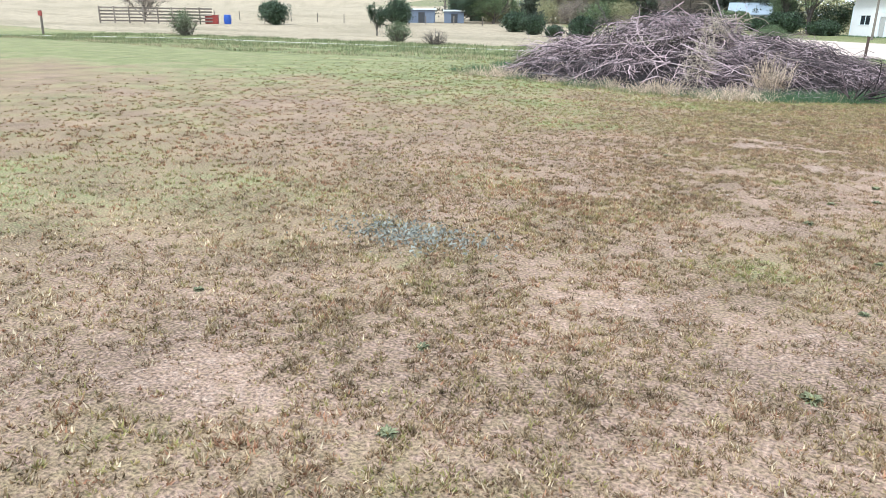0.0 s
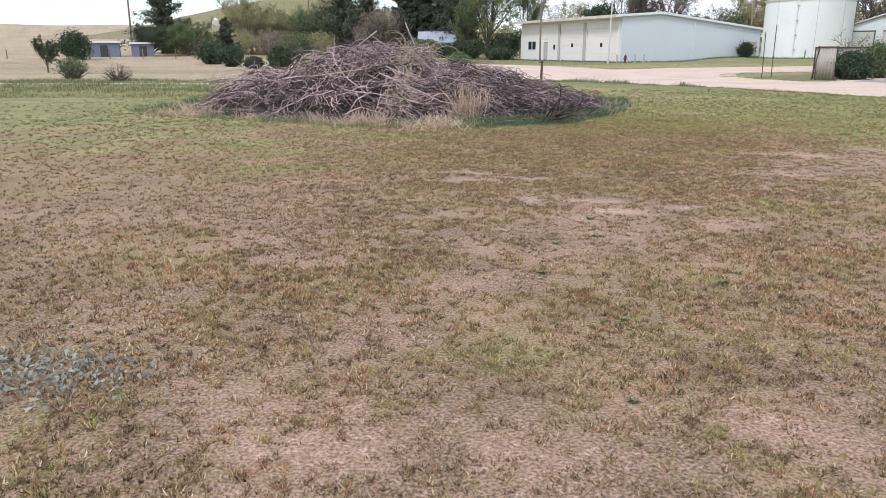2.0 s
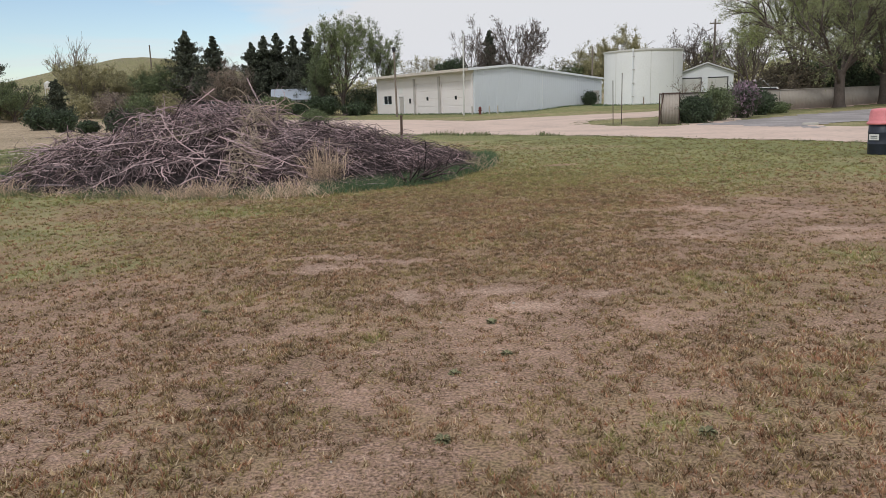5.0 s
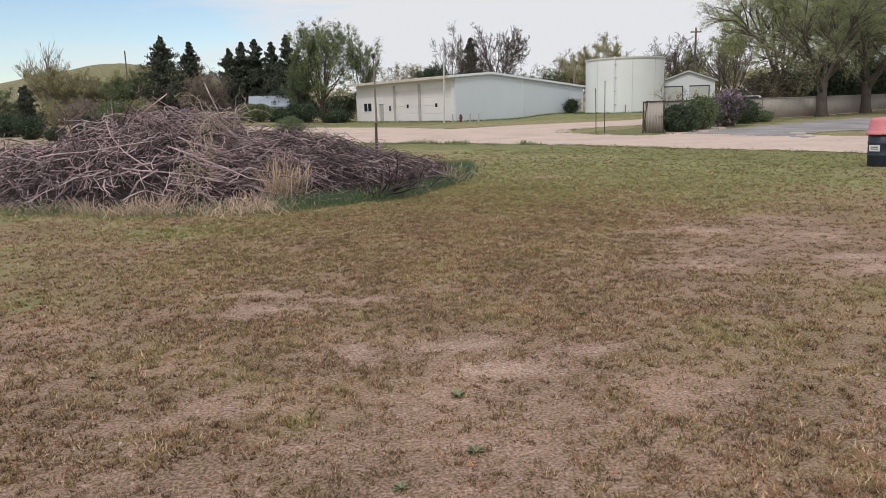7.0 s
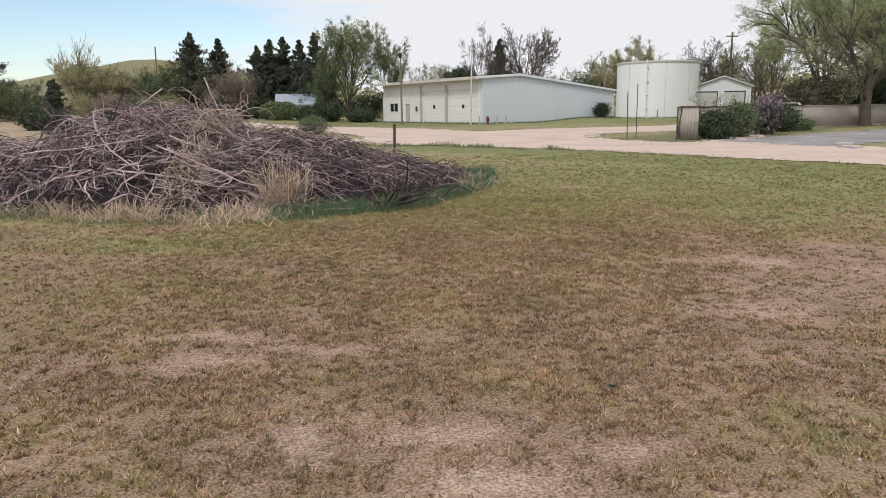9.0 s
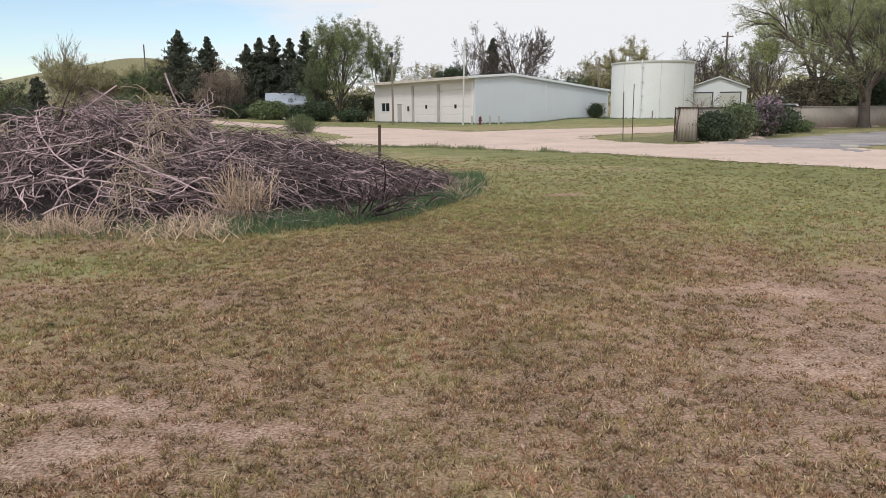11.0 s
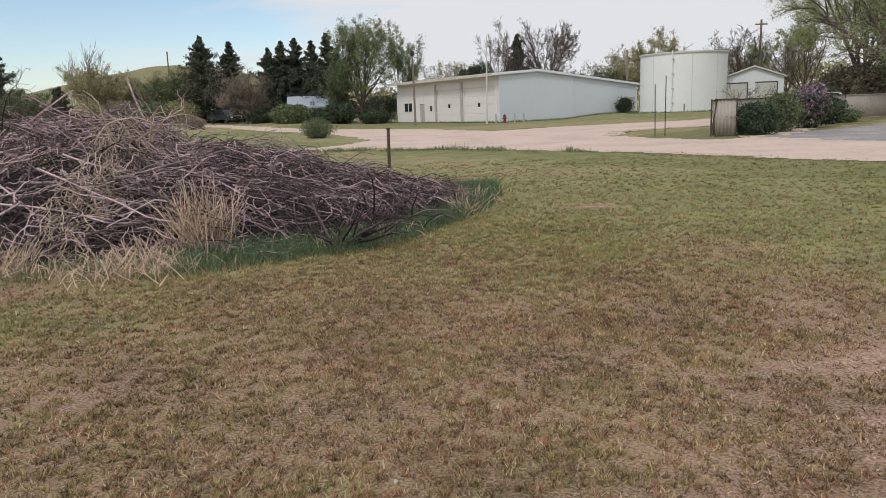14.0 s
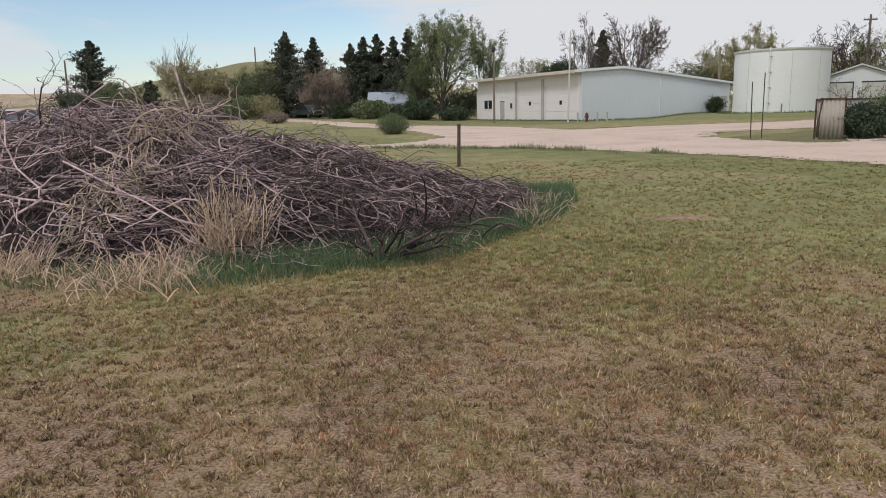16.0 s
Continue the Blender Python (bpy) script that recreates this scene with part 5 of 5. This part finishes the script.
tree(39.5, 75.0, 9.5, 1.6, 0.2, 7, 0.8, MID, 900, 0.11, LEAF_BROWN, "brown budding tree behind the fence", 17, reach=0.7)
for k, (x, y, h, w) in enumerate(((30.5, 50.5, 3.6, 5), (34.5, 51.5, 4.2, 5), (39, 53, 4.4, 6), (44, 54, 4.6, 6), (50, 55, 4.6, 6), (56, 55, 5, 7), (27.5, 50.5, 2.0, 3.0))):
    shrub(x, y, h, w, 4200, 0.16, LEAF_BUSH if k % 3 == 0 else LEAF_DARK, "dense dark undergrowth behind the fence", 40 + k, name="undergrowth", stems=16)
# shrubs along the fence
shrub(14.45, 29.35, 1.4, 1.45, 8200, 0.075, LEAF_DARK, "dark green rounded shrub against the corrugated fence", 51)
shrub(16.4, 31.3, 1.8, 1.6, 5600, 0.075, LEAF_GREEN, "fresh green shrub against the corrugated fence", 52)
shrub(18.9, 33.8, 2.05, 1.8, 3000, 0.09, LEAF_DARK, "lilac bush covered in mauve blossom by the fence", 53, name="lilac_bush", flowers=1000)
shrub(21.7, 37.2, 1.5, 1.35, 3200, 0.1, LEAF_DARK, "dark green shrub against the corrugated fence", 54)
shrub(23.4, 38.6, 0.8, 1.6, 1400, 0.09, LEAF_GREEN, "low green shrub against the corrugated fence", 55)
tree(17.6, 37.6, 3.0, 0.7, 0.045, 5, 0.7, [(5, 0.6, 0.6, 5), (4, 0.55, 0.7, 4)], 250, 0.07, LEAF_BROWN, "small bare young tree behind the fence", 56, BARK_PALE, "sapling", 0.62, 0.1)
shrub(21.5, 77.0, 1.7, 1.6, 1500, 0.14, LEAF_DARK, "dark shrub at the end of the white building", 57)
# trees behind the white building
tree(-7.8, 92.0, 13.4, 2.0, 0.26, 9, 0.6, MID, 8500, 0.22, LEAF_ELM, "leafing green elm beside the white building", 61, reach=0.62, lift=0.3, fit=9.5)
tree(-2.9, 95.5, 12.6, 2.6, 0.24, 7, 0.5, MID, 4200, 0.22, LEAF_ELM, "leafing green elm behind the white building", 62, reach=0.64, lift=0.3, fit=6.0)
tree(-11.0, 92.5, 10.0, 0.8, 0.2, 9, 0.5, MID, 6000, 0.2, LEAF_GREEN, "dense green tree beside the white building", 63, reach=0.66, lift=0.3, fit=5.0)
tree(3.0, 99, 8.8, 2.0, 0.18, 6, 0.6, MID, 1400, 0.22, LEAF_OLIVE, "sparse budding tree behind the white building", 64, BARK_PALE, reach=0.68)
tree(7.2, 99, 8.0, 0.8, 0.2, 8, 0.65, MID, 9000, 0.27, LEAF_DARK, "dark green juniper tree behind the white building", 65, reach=0.66)
tree(11.0, 99.5, 13.6, 1.8, 0.22, 6, 0.75, BARE_SPEC, 900, 0.14, LEAF_BROWN, "bare grey elm behind the white building", 66, BARK, reach=0.52, wob=0.24, lift=0.2, fit=8.0)
tree(16.8, 101, 13.6, 1.8, 0.22, 7, 0.85, BARE_SPEC, 900, 0.14, LEAF_BROWN, "bare grey elm behind the white building", 67, BARK, reach=0.52, wob=0.24, lift=0.2, fit=10.0)
conifer(13.2, 104, 11.4, 4.6, "slim dark conifer among bare elms", 68)
tree(20.0, 104, 7.0, 1.5, 0.2, 6, 0.7, MID, 4200, 0.24, LEAF_GREEN, "round green tree behind the white building", 69, reach=0.6)
tree(24.3, 104, 7.2, 1.5, 0.2, 6, 0.7, MID, 4200, 0.24, LEAF_GREEN, "round green tree behind the white building", 70, reach=0.6)
tree(27.8, 105, 9.0, 1.6, 0.2, 6, 0.6, MID, 2200, 0.24, LEAF_OLIVE, "budding tree behind the tank", 71, reach=0.66)
tree(31.8, 100, 9.9, 1.4, 0.22, 8, 0.55, MID, 8000, 0.24, LEAF_OLIVE, "rounded olive tree behind the tank", 72, reach=0.68)
tree(36.0, 104, 11.5, 3, 0.18, 5, 0.5, [(4, 0.6, 0.7, 5), (4, 0.5, 0.8, 4)], 0, 0.2, LEAF_BROWN, "bare dead tree behind the tank", 73, BARK, reach=0.66)
tree(38.5, 89, 9.2, 1.6, 0.2, 7, 0.7, BARE_SPEC, 500, 0.11, LEAF_BROWN, "bare brown budding tree behind the shed", 74, reach=0.68)
tree(44.0, 88, 9.5, 1.6, 0.2, 7, 0.7, MID, 5600, 0.22, LEAF_SPRING, "green tree behind the shed", 75, reach=0.68)
# conifers and shrubs beyond the lane
for k, (x, y, h, w) in enumerate(((-29.4, 97.6, 11.2, 7.8), (-27.0, 102.4, 10.8, 6.4), (-20.8, 98.7, 9.5, 5.8), (-19.2, 99.6, 10.4, 6.0), (-17.7, 101.3, 10.9, 5.8), (-15.3, 100.5, 10.6, 5.4), (-12.7, 97.5, 11.5, 6.4))):
    conifer(x, y, h, w * 1.25, "tall dark green spruce beyond the lane", 80 + k, gap=0.3, taper=1.0)
conifer(-55.4, 94.3, 10.4, 9.0, "tall dark spruce beside the blue-grey sheds", 90, gap=0.45, taper=0.75)
conifer(-36.5, 73.7, 4.7, 2.2, "dark upright juniper in the meadow", 91, NEEDLE, 0.02, "juniper", 1.4, 0.55)
tree(-80, 53, 4.2, 0.8, 0.12, 7, 0.8, MID, 700, 0.18, LEAF_BROWN, "bare brown tree behind the corral", 124, BARK, reach=0.7)
conifer(-27.6, 103.5, 7.5, 3.4, "dark green spruce beyond the lane", 92)
tree(-48.2, 87, 5.6, 0.8, 0.2, 8, 1.1, MID, 6500, 0.2, LEAF_GREEN, "spreading green juniper tree beyond the meadow", 93, reach=0.7)
tree(-52.5, 85.5, 4.6, 0.7, 0.16, 7, 1.0, MID, 4200, 0.2, LEAF_DARK, "dark green juniper beyond the meadow", 94, reach=0.7)
tree(-43.3, 97, 8.2, 1.0, 0.25, 9, 0.75, MID, 8500, 0.22, LEAF_OLIVE, "wide olive budding willow beyond the lane", 95, BARK_PALE, reach=0.72)
tree(-46.5, 101, 11.2, 1.6, 0.22, 16, 0.42, [(6, 0.55, 0.32, 5), (6, 0.5, 0.4, 4)], 0, 0.2, LEAF_BROWN, "tall bare pale poplar beyond the lane", 96, BARK_PALE, reach=0.72, lift=0.3)
tree(-38.0, 99, 7.2, 1.0, 0.2, 8, 0.7, MID, 6500, 0.22, LEAF_OLIVE, "olive budding tree beyond the lane", 97, BARK_PALE, reach=0.68)
tree(-33.4, 97, 6.4, 0.8, 0.2, 8, 0.75, MID, 7000, 0.22, LEAF_GREEN, "green bushy tree beyond the lane", 98, reach=0.68)
tree(-36, 108, 8.6, 0.8, 0.2, 8, 0.75, MID, 6500, 0.24, LEAF_OLIVE, "olive budding tree beyond the lane", 99, reach=0.68)
tree(-22.4, 91.5, 6.3, 0.6, 0.14, 9, 0.85, MID, 5200, 0.15, LEAF_BROWN, "twiggy brown shrub tree beyond the lane", 100, reach=0.72)
shrub(-16.2, 88.6, 2.4, 5.2, 5200, 0.2, LEAF_GREEN, "low green shrubs before the small white house", 101)
shrub(-13.0, 88.8, 1.7, 3.2, 2600, 0.2, LEAF_DARK, "dark green shrubs before the small white house", 105)
shrub(-20.8, 92.0, 1.8, 3.6, 2600, 0.2, LEAF_DARK, "dark green shrubs before the small white house", 102)
shrub(-10.4, 88.5, 2.6, 4.6, 3800, 0.2, LEAF_DARK, "dark shrubs under the elm", 103)
shrub(-6.0, 88.5, 1.8, 4.2, 3000, 0.2, LEAF_DARK, "dark shrubs under the elm", 104)
for k, (x, y, h, w, m) in enumerate(((-47.5, 93, 3.2, 6, LEAF_OLIVE), (-42.5, 92, 3.4, 6, LEAF_OLIVE), (-38.5, 93, 3.6, 6, LEAF_BROWN), (-34.5, 92.5, 3.2, 5, LEAF_GREEN), (-31.5, 94, 3.4, 5, LEAF_OLIVE),
                                    (-25, 100, 3.0, 5, LEAF_DARK), (-41, 103, 5.5, 7, LEAF_OLIVE), (-35, 104, 5.6, 7, LEAF_OLIVE), (-13, 100, 3.4, 6, LEAF_DARK), (-5.5, 97, 4.2, 6, LEAF_DARK), (-50.5, 92, 3.0, 5, LEAF_OLIVE))):
    shrub(x, y, h, w, 3000, 0.15, m, "dense budding thicket beyond the lane", 130 + k, name="thicket", stems=14, ball=0.3)
# belt of far woods behind everything
r = np.random.default_rng(5)
n = 42000
a = np.radians(r.uniform(-13, 62, n))
d = 128 + 26 * r.uniform(0, 1, n)
x, y = d * np.sin(a), d * np.cos(a)
top = 2.2 + 6.5 * fbm(a * 22, d * 0.03, 3)
c = np.stack([x, y, rise(x, y) + top * r.uniform(0, 1, n) ** 0.8], -1)
v, f = leaf_tris(c, 0.42, r)
tagged(link("far_woods", mesh_np("far_woods", v, f), LEAF_OLIVE), "olive belt of far budding woods beyond the town", "woods", kind="stuff")
# lone shrubs of the meadow and verge
for k, (x, y, h, w, m, s) in enumerate(((-34.5, 65.8, 2.3, 3.0, LEAF_DARK, 0.16), (-28.6, 57.5, 2.0, 2.1, LEAF_DARK, 0.13), (-23.7, 50.9, 1.05, 1.5, LEAF_DARK, 0.11), (-21.0, 49.9, 1.85, 2.3, LEAF_DARK, 0.13),
                                      (-55.2, 73.1, 3.4, 3.6, LEAF_DARK, 0.18), (-75.9, 71.5, 2.7, 4.2, LEAF_DARK, 0.18), (-64.8, 60.2, 2.6, 2.6, LEAF_DARK, 0.16))):
    shrub(x, y, h, w, 3600, s, m, "dark green rounded juniper shrub in the dry meadow", 110 + k, name="juniper_shrub", ball=0.35)
tree(-35.6, 41.6, 2.4, 0.7, 0.06, 6, 0.8, [(4, 0.6, 0.6, 5), (4, 0.55, 0.7, 4)], 2600, 0.12, LEAF_DARK, "small dark pine with open crown in the meadow", 118, name="pine", reach=0.75, jitter=0.14)
shrub(-25.9, 30.6, 1.35, 1.5, 1300, 0.07, SAGE, "wispy grey-green bush beside the footpath", 119, stems=70)
shrub(-21.4, 27.9, 1.0, 1.4, 350, 0.05, LEAF_BROWN, "bare twiggy brown bush beside the footpath", 120, stems=60)
shrub(-44.0, 29.0, 2.0, 1.8, 800, 0.09, SAGE, "wispy grey-green bush beside the footpath", 121, stems=60)
shrub(-5.9, 45.2, 1.35, 2.2, 6000, 0.045, LEAF_GREEN, "green bush on the grass wedge by the lane", 122, stems=60)
shrub(-25.5, 80.4, 1.5, 3.0, 1800, 0.1, LEAF_BROWN, "rounded brown bush beside the lane", 123, stems=50)

# ---- small white house ----
z = height(-15.4, 94)
house = thing("small_house", pose(-14.8, 92.6, z - 0.45, 0, 0, 8), "small white house with grey metal roof behind spruces", "house")
part("wall", box(-2.3, 0, -0.4, 2.3, 5.6, 2.3), WHITE_WALL, house)
bm = prism([(-0.5, 2.15), (2.8, 3.55), (6.1, 2.15), (6.1, 2.3), (2.8, 3.7), (-0.5, 2.3)], -2.7, 2.7)
for v in bm.verts:  # the ridge runs along the front
    v.co.x, v.co.y = v.co.y, v.co.x
bmesh.ops.recalc_face_normals(bm, faces=bm.faces)
part("roof", bm, ROOF_BLUE, house, "pale grey metal roof")
for x in (-1.7, 0.7):
    w = part("window", box(x, -0.05, 0.9, x + 1.1, -0.003, 1.9, 0.01), GLASS_DARK, house, "dark window")
    part("window_sill", box(x - 0.1, -0.12, 0.8, x + 1.2, -0.003, 0.9), WHITE, w)


# ---- vehicles ----
def vehicle(name, m, paint, length, label, pickup=True):
    v = thing(name, m, label, "truck" if pickup else "car")
    h = length / 2
    body = [(-h, 0.45), (-h, 0.95), (-h + 0.1, 1.05), (h - 1.5, 1.08), (h - 0.2, 0.98), (h, 0.85), (h, 0.45)]
    cab = [(-0.55, 1.06), (-0.4, 1.72), (0.75, 1.74), (1.35, 1.06)] if pickup else [(-h + 0.3, 1.06), (-h + 0.7, 1.62), (0.5, 1.64), (1.2, 1.06)]
    part("body", prism(body, -0.9, 0.9), paint, v)
    c = part("cab", prism(cab, -0.8, 0.8), paint, v)
    g = [(x * 0.93 + (0.02 if x < 0 else 0.05), 1.12 + (z - 1.06) * 0.8) for x, z in cab]
    part("side_window", prism(g, -0.815, -0.801), GLASS_DARK, c)
    part("side_window", prism(g, 0.801, 0.815), GLASS_DARK, c)
    part("windscreen", box(-0.01, -0.68, 0, 0.01, 0.68, 0.55, 0.004), GLASS_DARK, c).matrix_local = pose(1.33, 0, 1.12, 0, -41.5) if pickup else pose(1.16, 0, 1.1, 0, -50)
    part("bumper", box(h, -0.85, 0.42, h + 0.1, 0.85, 0.6, 0.03), CHROME, v, "bright front bumper")
    part("grille", box(h, -0.6, 0.64, h + 0.03, 0.6, 0.84, 0.01), DARK_STEEL, v)
    for y in (-0.73, 0.73):
        part("headlight", box(h, y - 0.11, 0.66, h + 0.04, y + 0.11, 0.83, 0.02), LABEL, v, "clear headlight")
    for x in (-h + 0.95, h - 0.95):
        for y in (-0.8, 0.8):
            w = part("wheel", lathe([(0.33, -0.11), (0.36, -0.06), (0.36, 0.06), (0.33, 0.11)], 20), RUBBER, v, "black tyre")
            w.matrix_local = pose(x, y, 0.36, 90)
            part("rim", lathe([(0.2, -0.125), (0.2, 0.125)], 14), CHROME, w)
    return v


vehicle("pickup_truck", pose(-26.3, 95.0, height(-26.3, 95), 0, 0, -38), TRUCK, 5.2, "dark green pickup truck parked beyond the lane")
vehicle("parked_car", pose(27.3, 49.8, 0, 0, 0, 160), CAR_WHITE, 4.6, "white car parked behind the corrugated fence", False)

# ---- blue-grey sheds and corral beyond the meadow ----
for x, y, w, h, d in ((-56.8, 81.2, 3.8, 1.75, 3.0), (-52.9, 83.8, 2.8, 1.6, 2.6)):
    z = height(x, y)
    s = thing("blue_shed", pose(x, y, z, 0, 0, 30), "low blue-grey shed with white roof edge", "shed", "meadow sheds")
    part("wall", box(-w / 2, 0, -0.3, w / 2, d, h), BLUE_GREY, s)
    part("roof", box(-w / 2 - 0.2, -0.25, h, w / 2 + 0.2, d + 0.2, h + 0.22, 0.03), WHITE, s, "white flat roof")
    part("door", box(-0.4, -0.05, -0.2, 0.5, -0.003, h - 0.3, 0.01), DARK_STEEL, s)
for k in range(8):
    x, y = -77.5 + k * 0.95, 45.0 + k * 1.25
    z = height(x, y)
    c = thing("corral_panel", pose(x, y, z, 0, 0, 52.8), "weathered grey wooden corral rails beyond the meadow", "fence", "corral panels")
    part("post", box(-0.09, -0.09, -0.2, 0.09, 0.09, 1.9, 0.02), WOOD_GREY, c)
    for j in range(5):
        part("rail", box(0.1, -0.03, 0.2 + 0.36 * j, 1.46, 0.03, 0.38 + 0.36 * j, 0.01), WOOD_GREY, c)
b = thing("red_box", pose(-70.4, 55.2, height(-70.4, 55.2), 0, 0, 40), "red metal box beside the corral", "box")
part("body", box(-0.75, -0.5, 0, 0.75, 0.5, 0.95, 0.04), RED, b)
part("lid", box(-0.8, -0.55, 0.95, 0.8, 0.55, 1.03, 0.02), RED, b)
b = thing("blue_barrel", pose(-68.9, 56.3, height(-68.9, 56.3)), "blue plastic barrel beside the corral", "barrel")
part("drum", lathe([(0.4, 0), (0.44, 0.3), (0.46, 0.55), (0.44, 0.8), (0.38, 1.1), (0.1, 1.12)], 20), BLUE, b)
part("band", lathe([(0.465, 0.52), (0.475, 0.54), (0.475, 0.58), (0.465, 0.6)], 20), BLUE, b)
p = t_post(-52.4, 23.2, 1.7, (0, 2), "wooden post with red reflector by the footpath", "marker_post")
part("reflector", box(-0.22, -0.06, 1.3, 0.22, 0.02, 1.65, 0.02), RED, p, "red reflector box")
part("wood", rod((0, 0.03, -0.1), (0, 0.03, 1.7), 0.09, 0.08, 8), WOOD_GREY, p)
for k in range(16):  # fence posts along the top of the meadow
    x, y = -82 + k * 3.6, 66 + k * 1.35
    f = thing("fence_post", pose(x, y, height(x, y), 0, rng.uniform(-3, 3)), "pale wooden fence post at the meadow's edge", "post", "meadow fence posts")
    part("shaft", rod((0, 0, -0.2), (0, 0, 1.15), 0.07, 0.06, 7), BARK_PALE if k % 2 else WOOD_GREY, f)
# water tower far off
wt = thing("water_tower", pose(-87, 178, height(-87, 178)), "white water tower far beyond the trees", "tower")
part("bowl", lathe([(0.2, 4.4), (0.9, 4.7), (0.95, 5.9), (0.2, 6.5)], 16), TANK_RIM, wt)
for k in range(4):
    a = math.pi / 4 + k * math.pi / 2
    part("leg", rod((1.0 * math.cos(a), 1.0 * math.sin(a), -0.2), (0.8 * math.cos(a), 0.8 * math.sin(a), 4.9), 0.08), TANK_RIM, wt)

# ---- weeds in the lawn ----
WEEDS = [(-2.25, -5.68), (-0.75, -5.62), (-0.46, -6.32), (0.90, -5.16), (1.06, -3.99), (-1.09, 0.18), (0.62, -2.14), (1.83, -2.21), (1.11, -2.98), (0.73, -1.33), (1.07, -1.06),
         (1.05, -0.42), (2.09, 0.94), (-1.40, 3.53)]


def rosette(seed, n, size):
    r = np.random.default_rng(seed)
    a = r.uniform(0, 2 * np.pi, n)
    e = r.uniform(0.05, 0.75, n)
    way = np.stack([np.cos(a) * np.cos(e), np.sin(a) * np.cos(e), np.sin(e)], -1)
    side = np.stack([-np.sin(a), np.cos(a), 0 * a], -1)
    ln = size * r.uniform(0.6, 1.2, n)[:, None]
    root = way * 0.006
    mid = root + way * ln * 0.55
    tip = root + way * ln - np.array([0, 0, 1]) * ln * 0.25
    w = ln * 0.15
    V = np.stack([root - side * w * 0.4, root + side * w * 0.4, mid + side * w, tip, mid - side * w], 1).reshape(-1, 3)
    V[:, 2] = np.maximum(V[:, 2], 0.0)
    return mesh_np("rosette", V, np.arange(5 * n).reshape(-1, 5))


WEED = mat("olive_weed_leaves", (0.22, 0.22, 0.12), 0.6, 1.4, 6, 40, 0.75, 0.0, island=0.6)
ROSETTES = [rosette(300 + k, 70, 0.05) for k in range(3)]
for k, (x, y) in enumerate(WEEDS):
    w = thing("weed", pose(x, y, height(x, y), 0, 0, 47 * k), "small dark green weed rosette in the bare lawn", "weed", "lawn weeds")
    link("rosette", ROSETTES[k % 3], WEED, w).scale = (0.65 + 0.3 * (k % 4) / 3,) * 3
r = np.random.default_rng(9)
n = 900
x, y = r.normal(-1.85, 0.3, n), r.normal(-4.1, 0.16, n)
v, f = leaf_tris(np.stack([x, y, rise(x, y) + r.uniform(0.004, 0.03, n)], -1), 0.02, r)
tagged(link("grey_weed_mat", mesh_np("grey_weed_mat", v, f), mat("blue_grey_weed", (0.27, 0.265, 0.23), 0.7, 1.3, 3, 20, 0.8, 0.0, island=0.5)), "flat mat of blue-grey weeds in the lawn", "weed", kind="stuff")
# pale pebbles
n = 140
x, y = r.uniform(-3, 6, n), r.uniform(-6, 7, n)
ang = np.linspace(0, 2 * np.pi, 6, endpoint=False)
s_ = r.uniform(0.004, 0.011, n)
ring = np.stack([np.cos(ang), np.sin(ang), 0 * ang], -1)[None] * s_[:, None, None] * r.uniform(0.7, 1.2, (n, 6, 1))
base_ = np.stack([x, y, rise(x, y)], -1)[:, None]
lowr, upr = base_ + ring, base_ + ring * 0.7 + np.array([0, 0, 1]) * s_[:, None, None] * 0.9
V = np.concatenate([lowr, upr], 1).reshape(-1, 3)
o = (np.arange(n) * 12)[:, None, None]
k6 = np.arange(6)
side_f = (o + np.stack([k6, (k6 + 1) % 6, (k6 + 1) % 6 + 6, k6 + 6], -1)[None]).reshape(-1, 4)
top_f = (o[:, 0] + np.arange(6, 12)[None]).reshape(-1, 6)
tagged(link("pebbles", mesh_np("pebbles", V, [side_f, top_f]), CONCRETE), "pale pebbles scattered in the lawn", "pebbles", kind="stuff")

# dead bush and flat stones
r = np.random.default_rng(77)
dead = thing("dead_bush", pose(0.5, 8.2, 0), "small dark dead bush at the low end of the heap", "dead bush")
st = np.zeros((7, 3)) + r.normal(0, 0.03, (7, 3)) * np.array([1, 1, 0])
way = unit(np.stack([np.linspace(-0.9, 1.9, 7), r.normal(0, 0.5, 7), np.full(7, 0.8)], -1))
v, f, tips = limbs(st, way, r.uniform(0.45, 0.75, 7), np.full(7, 0.02), r, [(6, 0.55, 0.6, 4), (5, 0.5, 0.8, 3)], 0.2, 0.0, 0.003)
v[:, 2] = np.maximum(v[:, 2], 0.01)
link("branchwork", mesh_np("branchwork", v, f, shade=True), BARK_DARK, dead)
for x, y, w, d, a in ((17.0, 23.6, 0.6, 0.3, -30), (19.8, 20.3, 0.6, 0.3, -20)):
    st_ = part("stone_slab", box(-w / 2, -d / 2, -0.03, w / 2, d / 2, 0.09, 0.03), CONCRETE)
    st_.matrix_world = pose(x, y, 0.01, 0, 0, a)
    tagged(st_, "flat pale stone slab on the grass strip", "stone", "stone slabs")
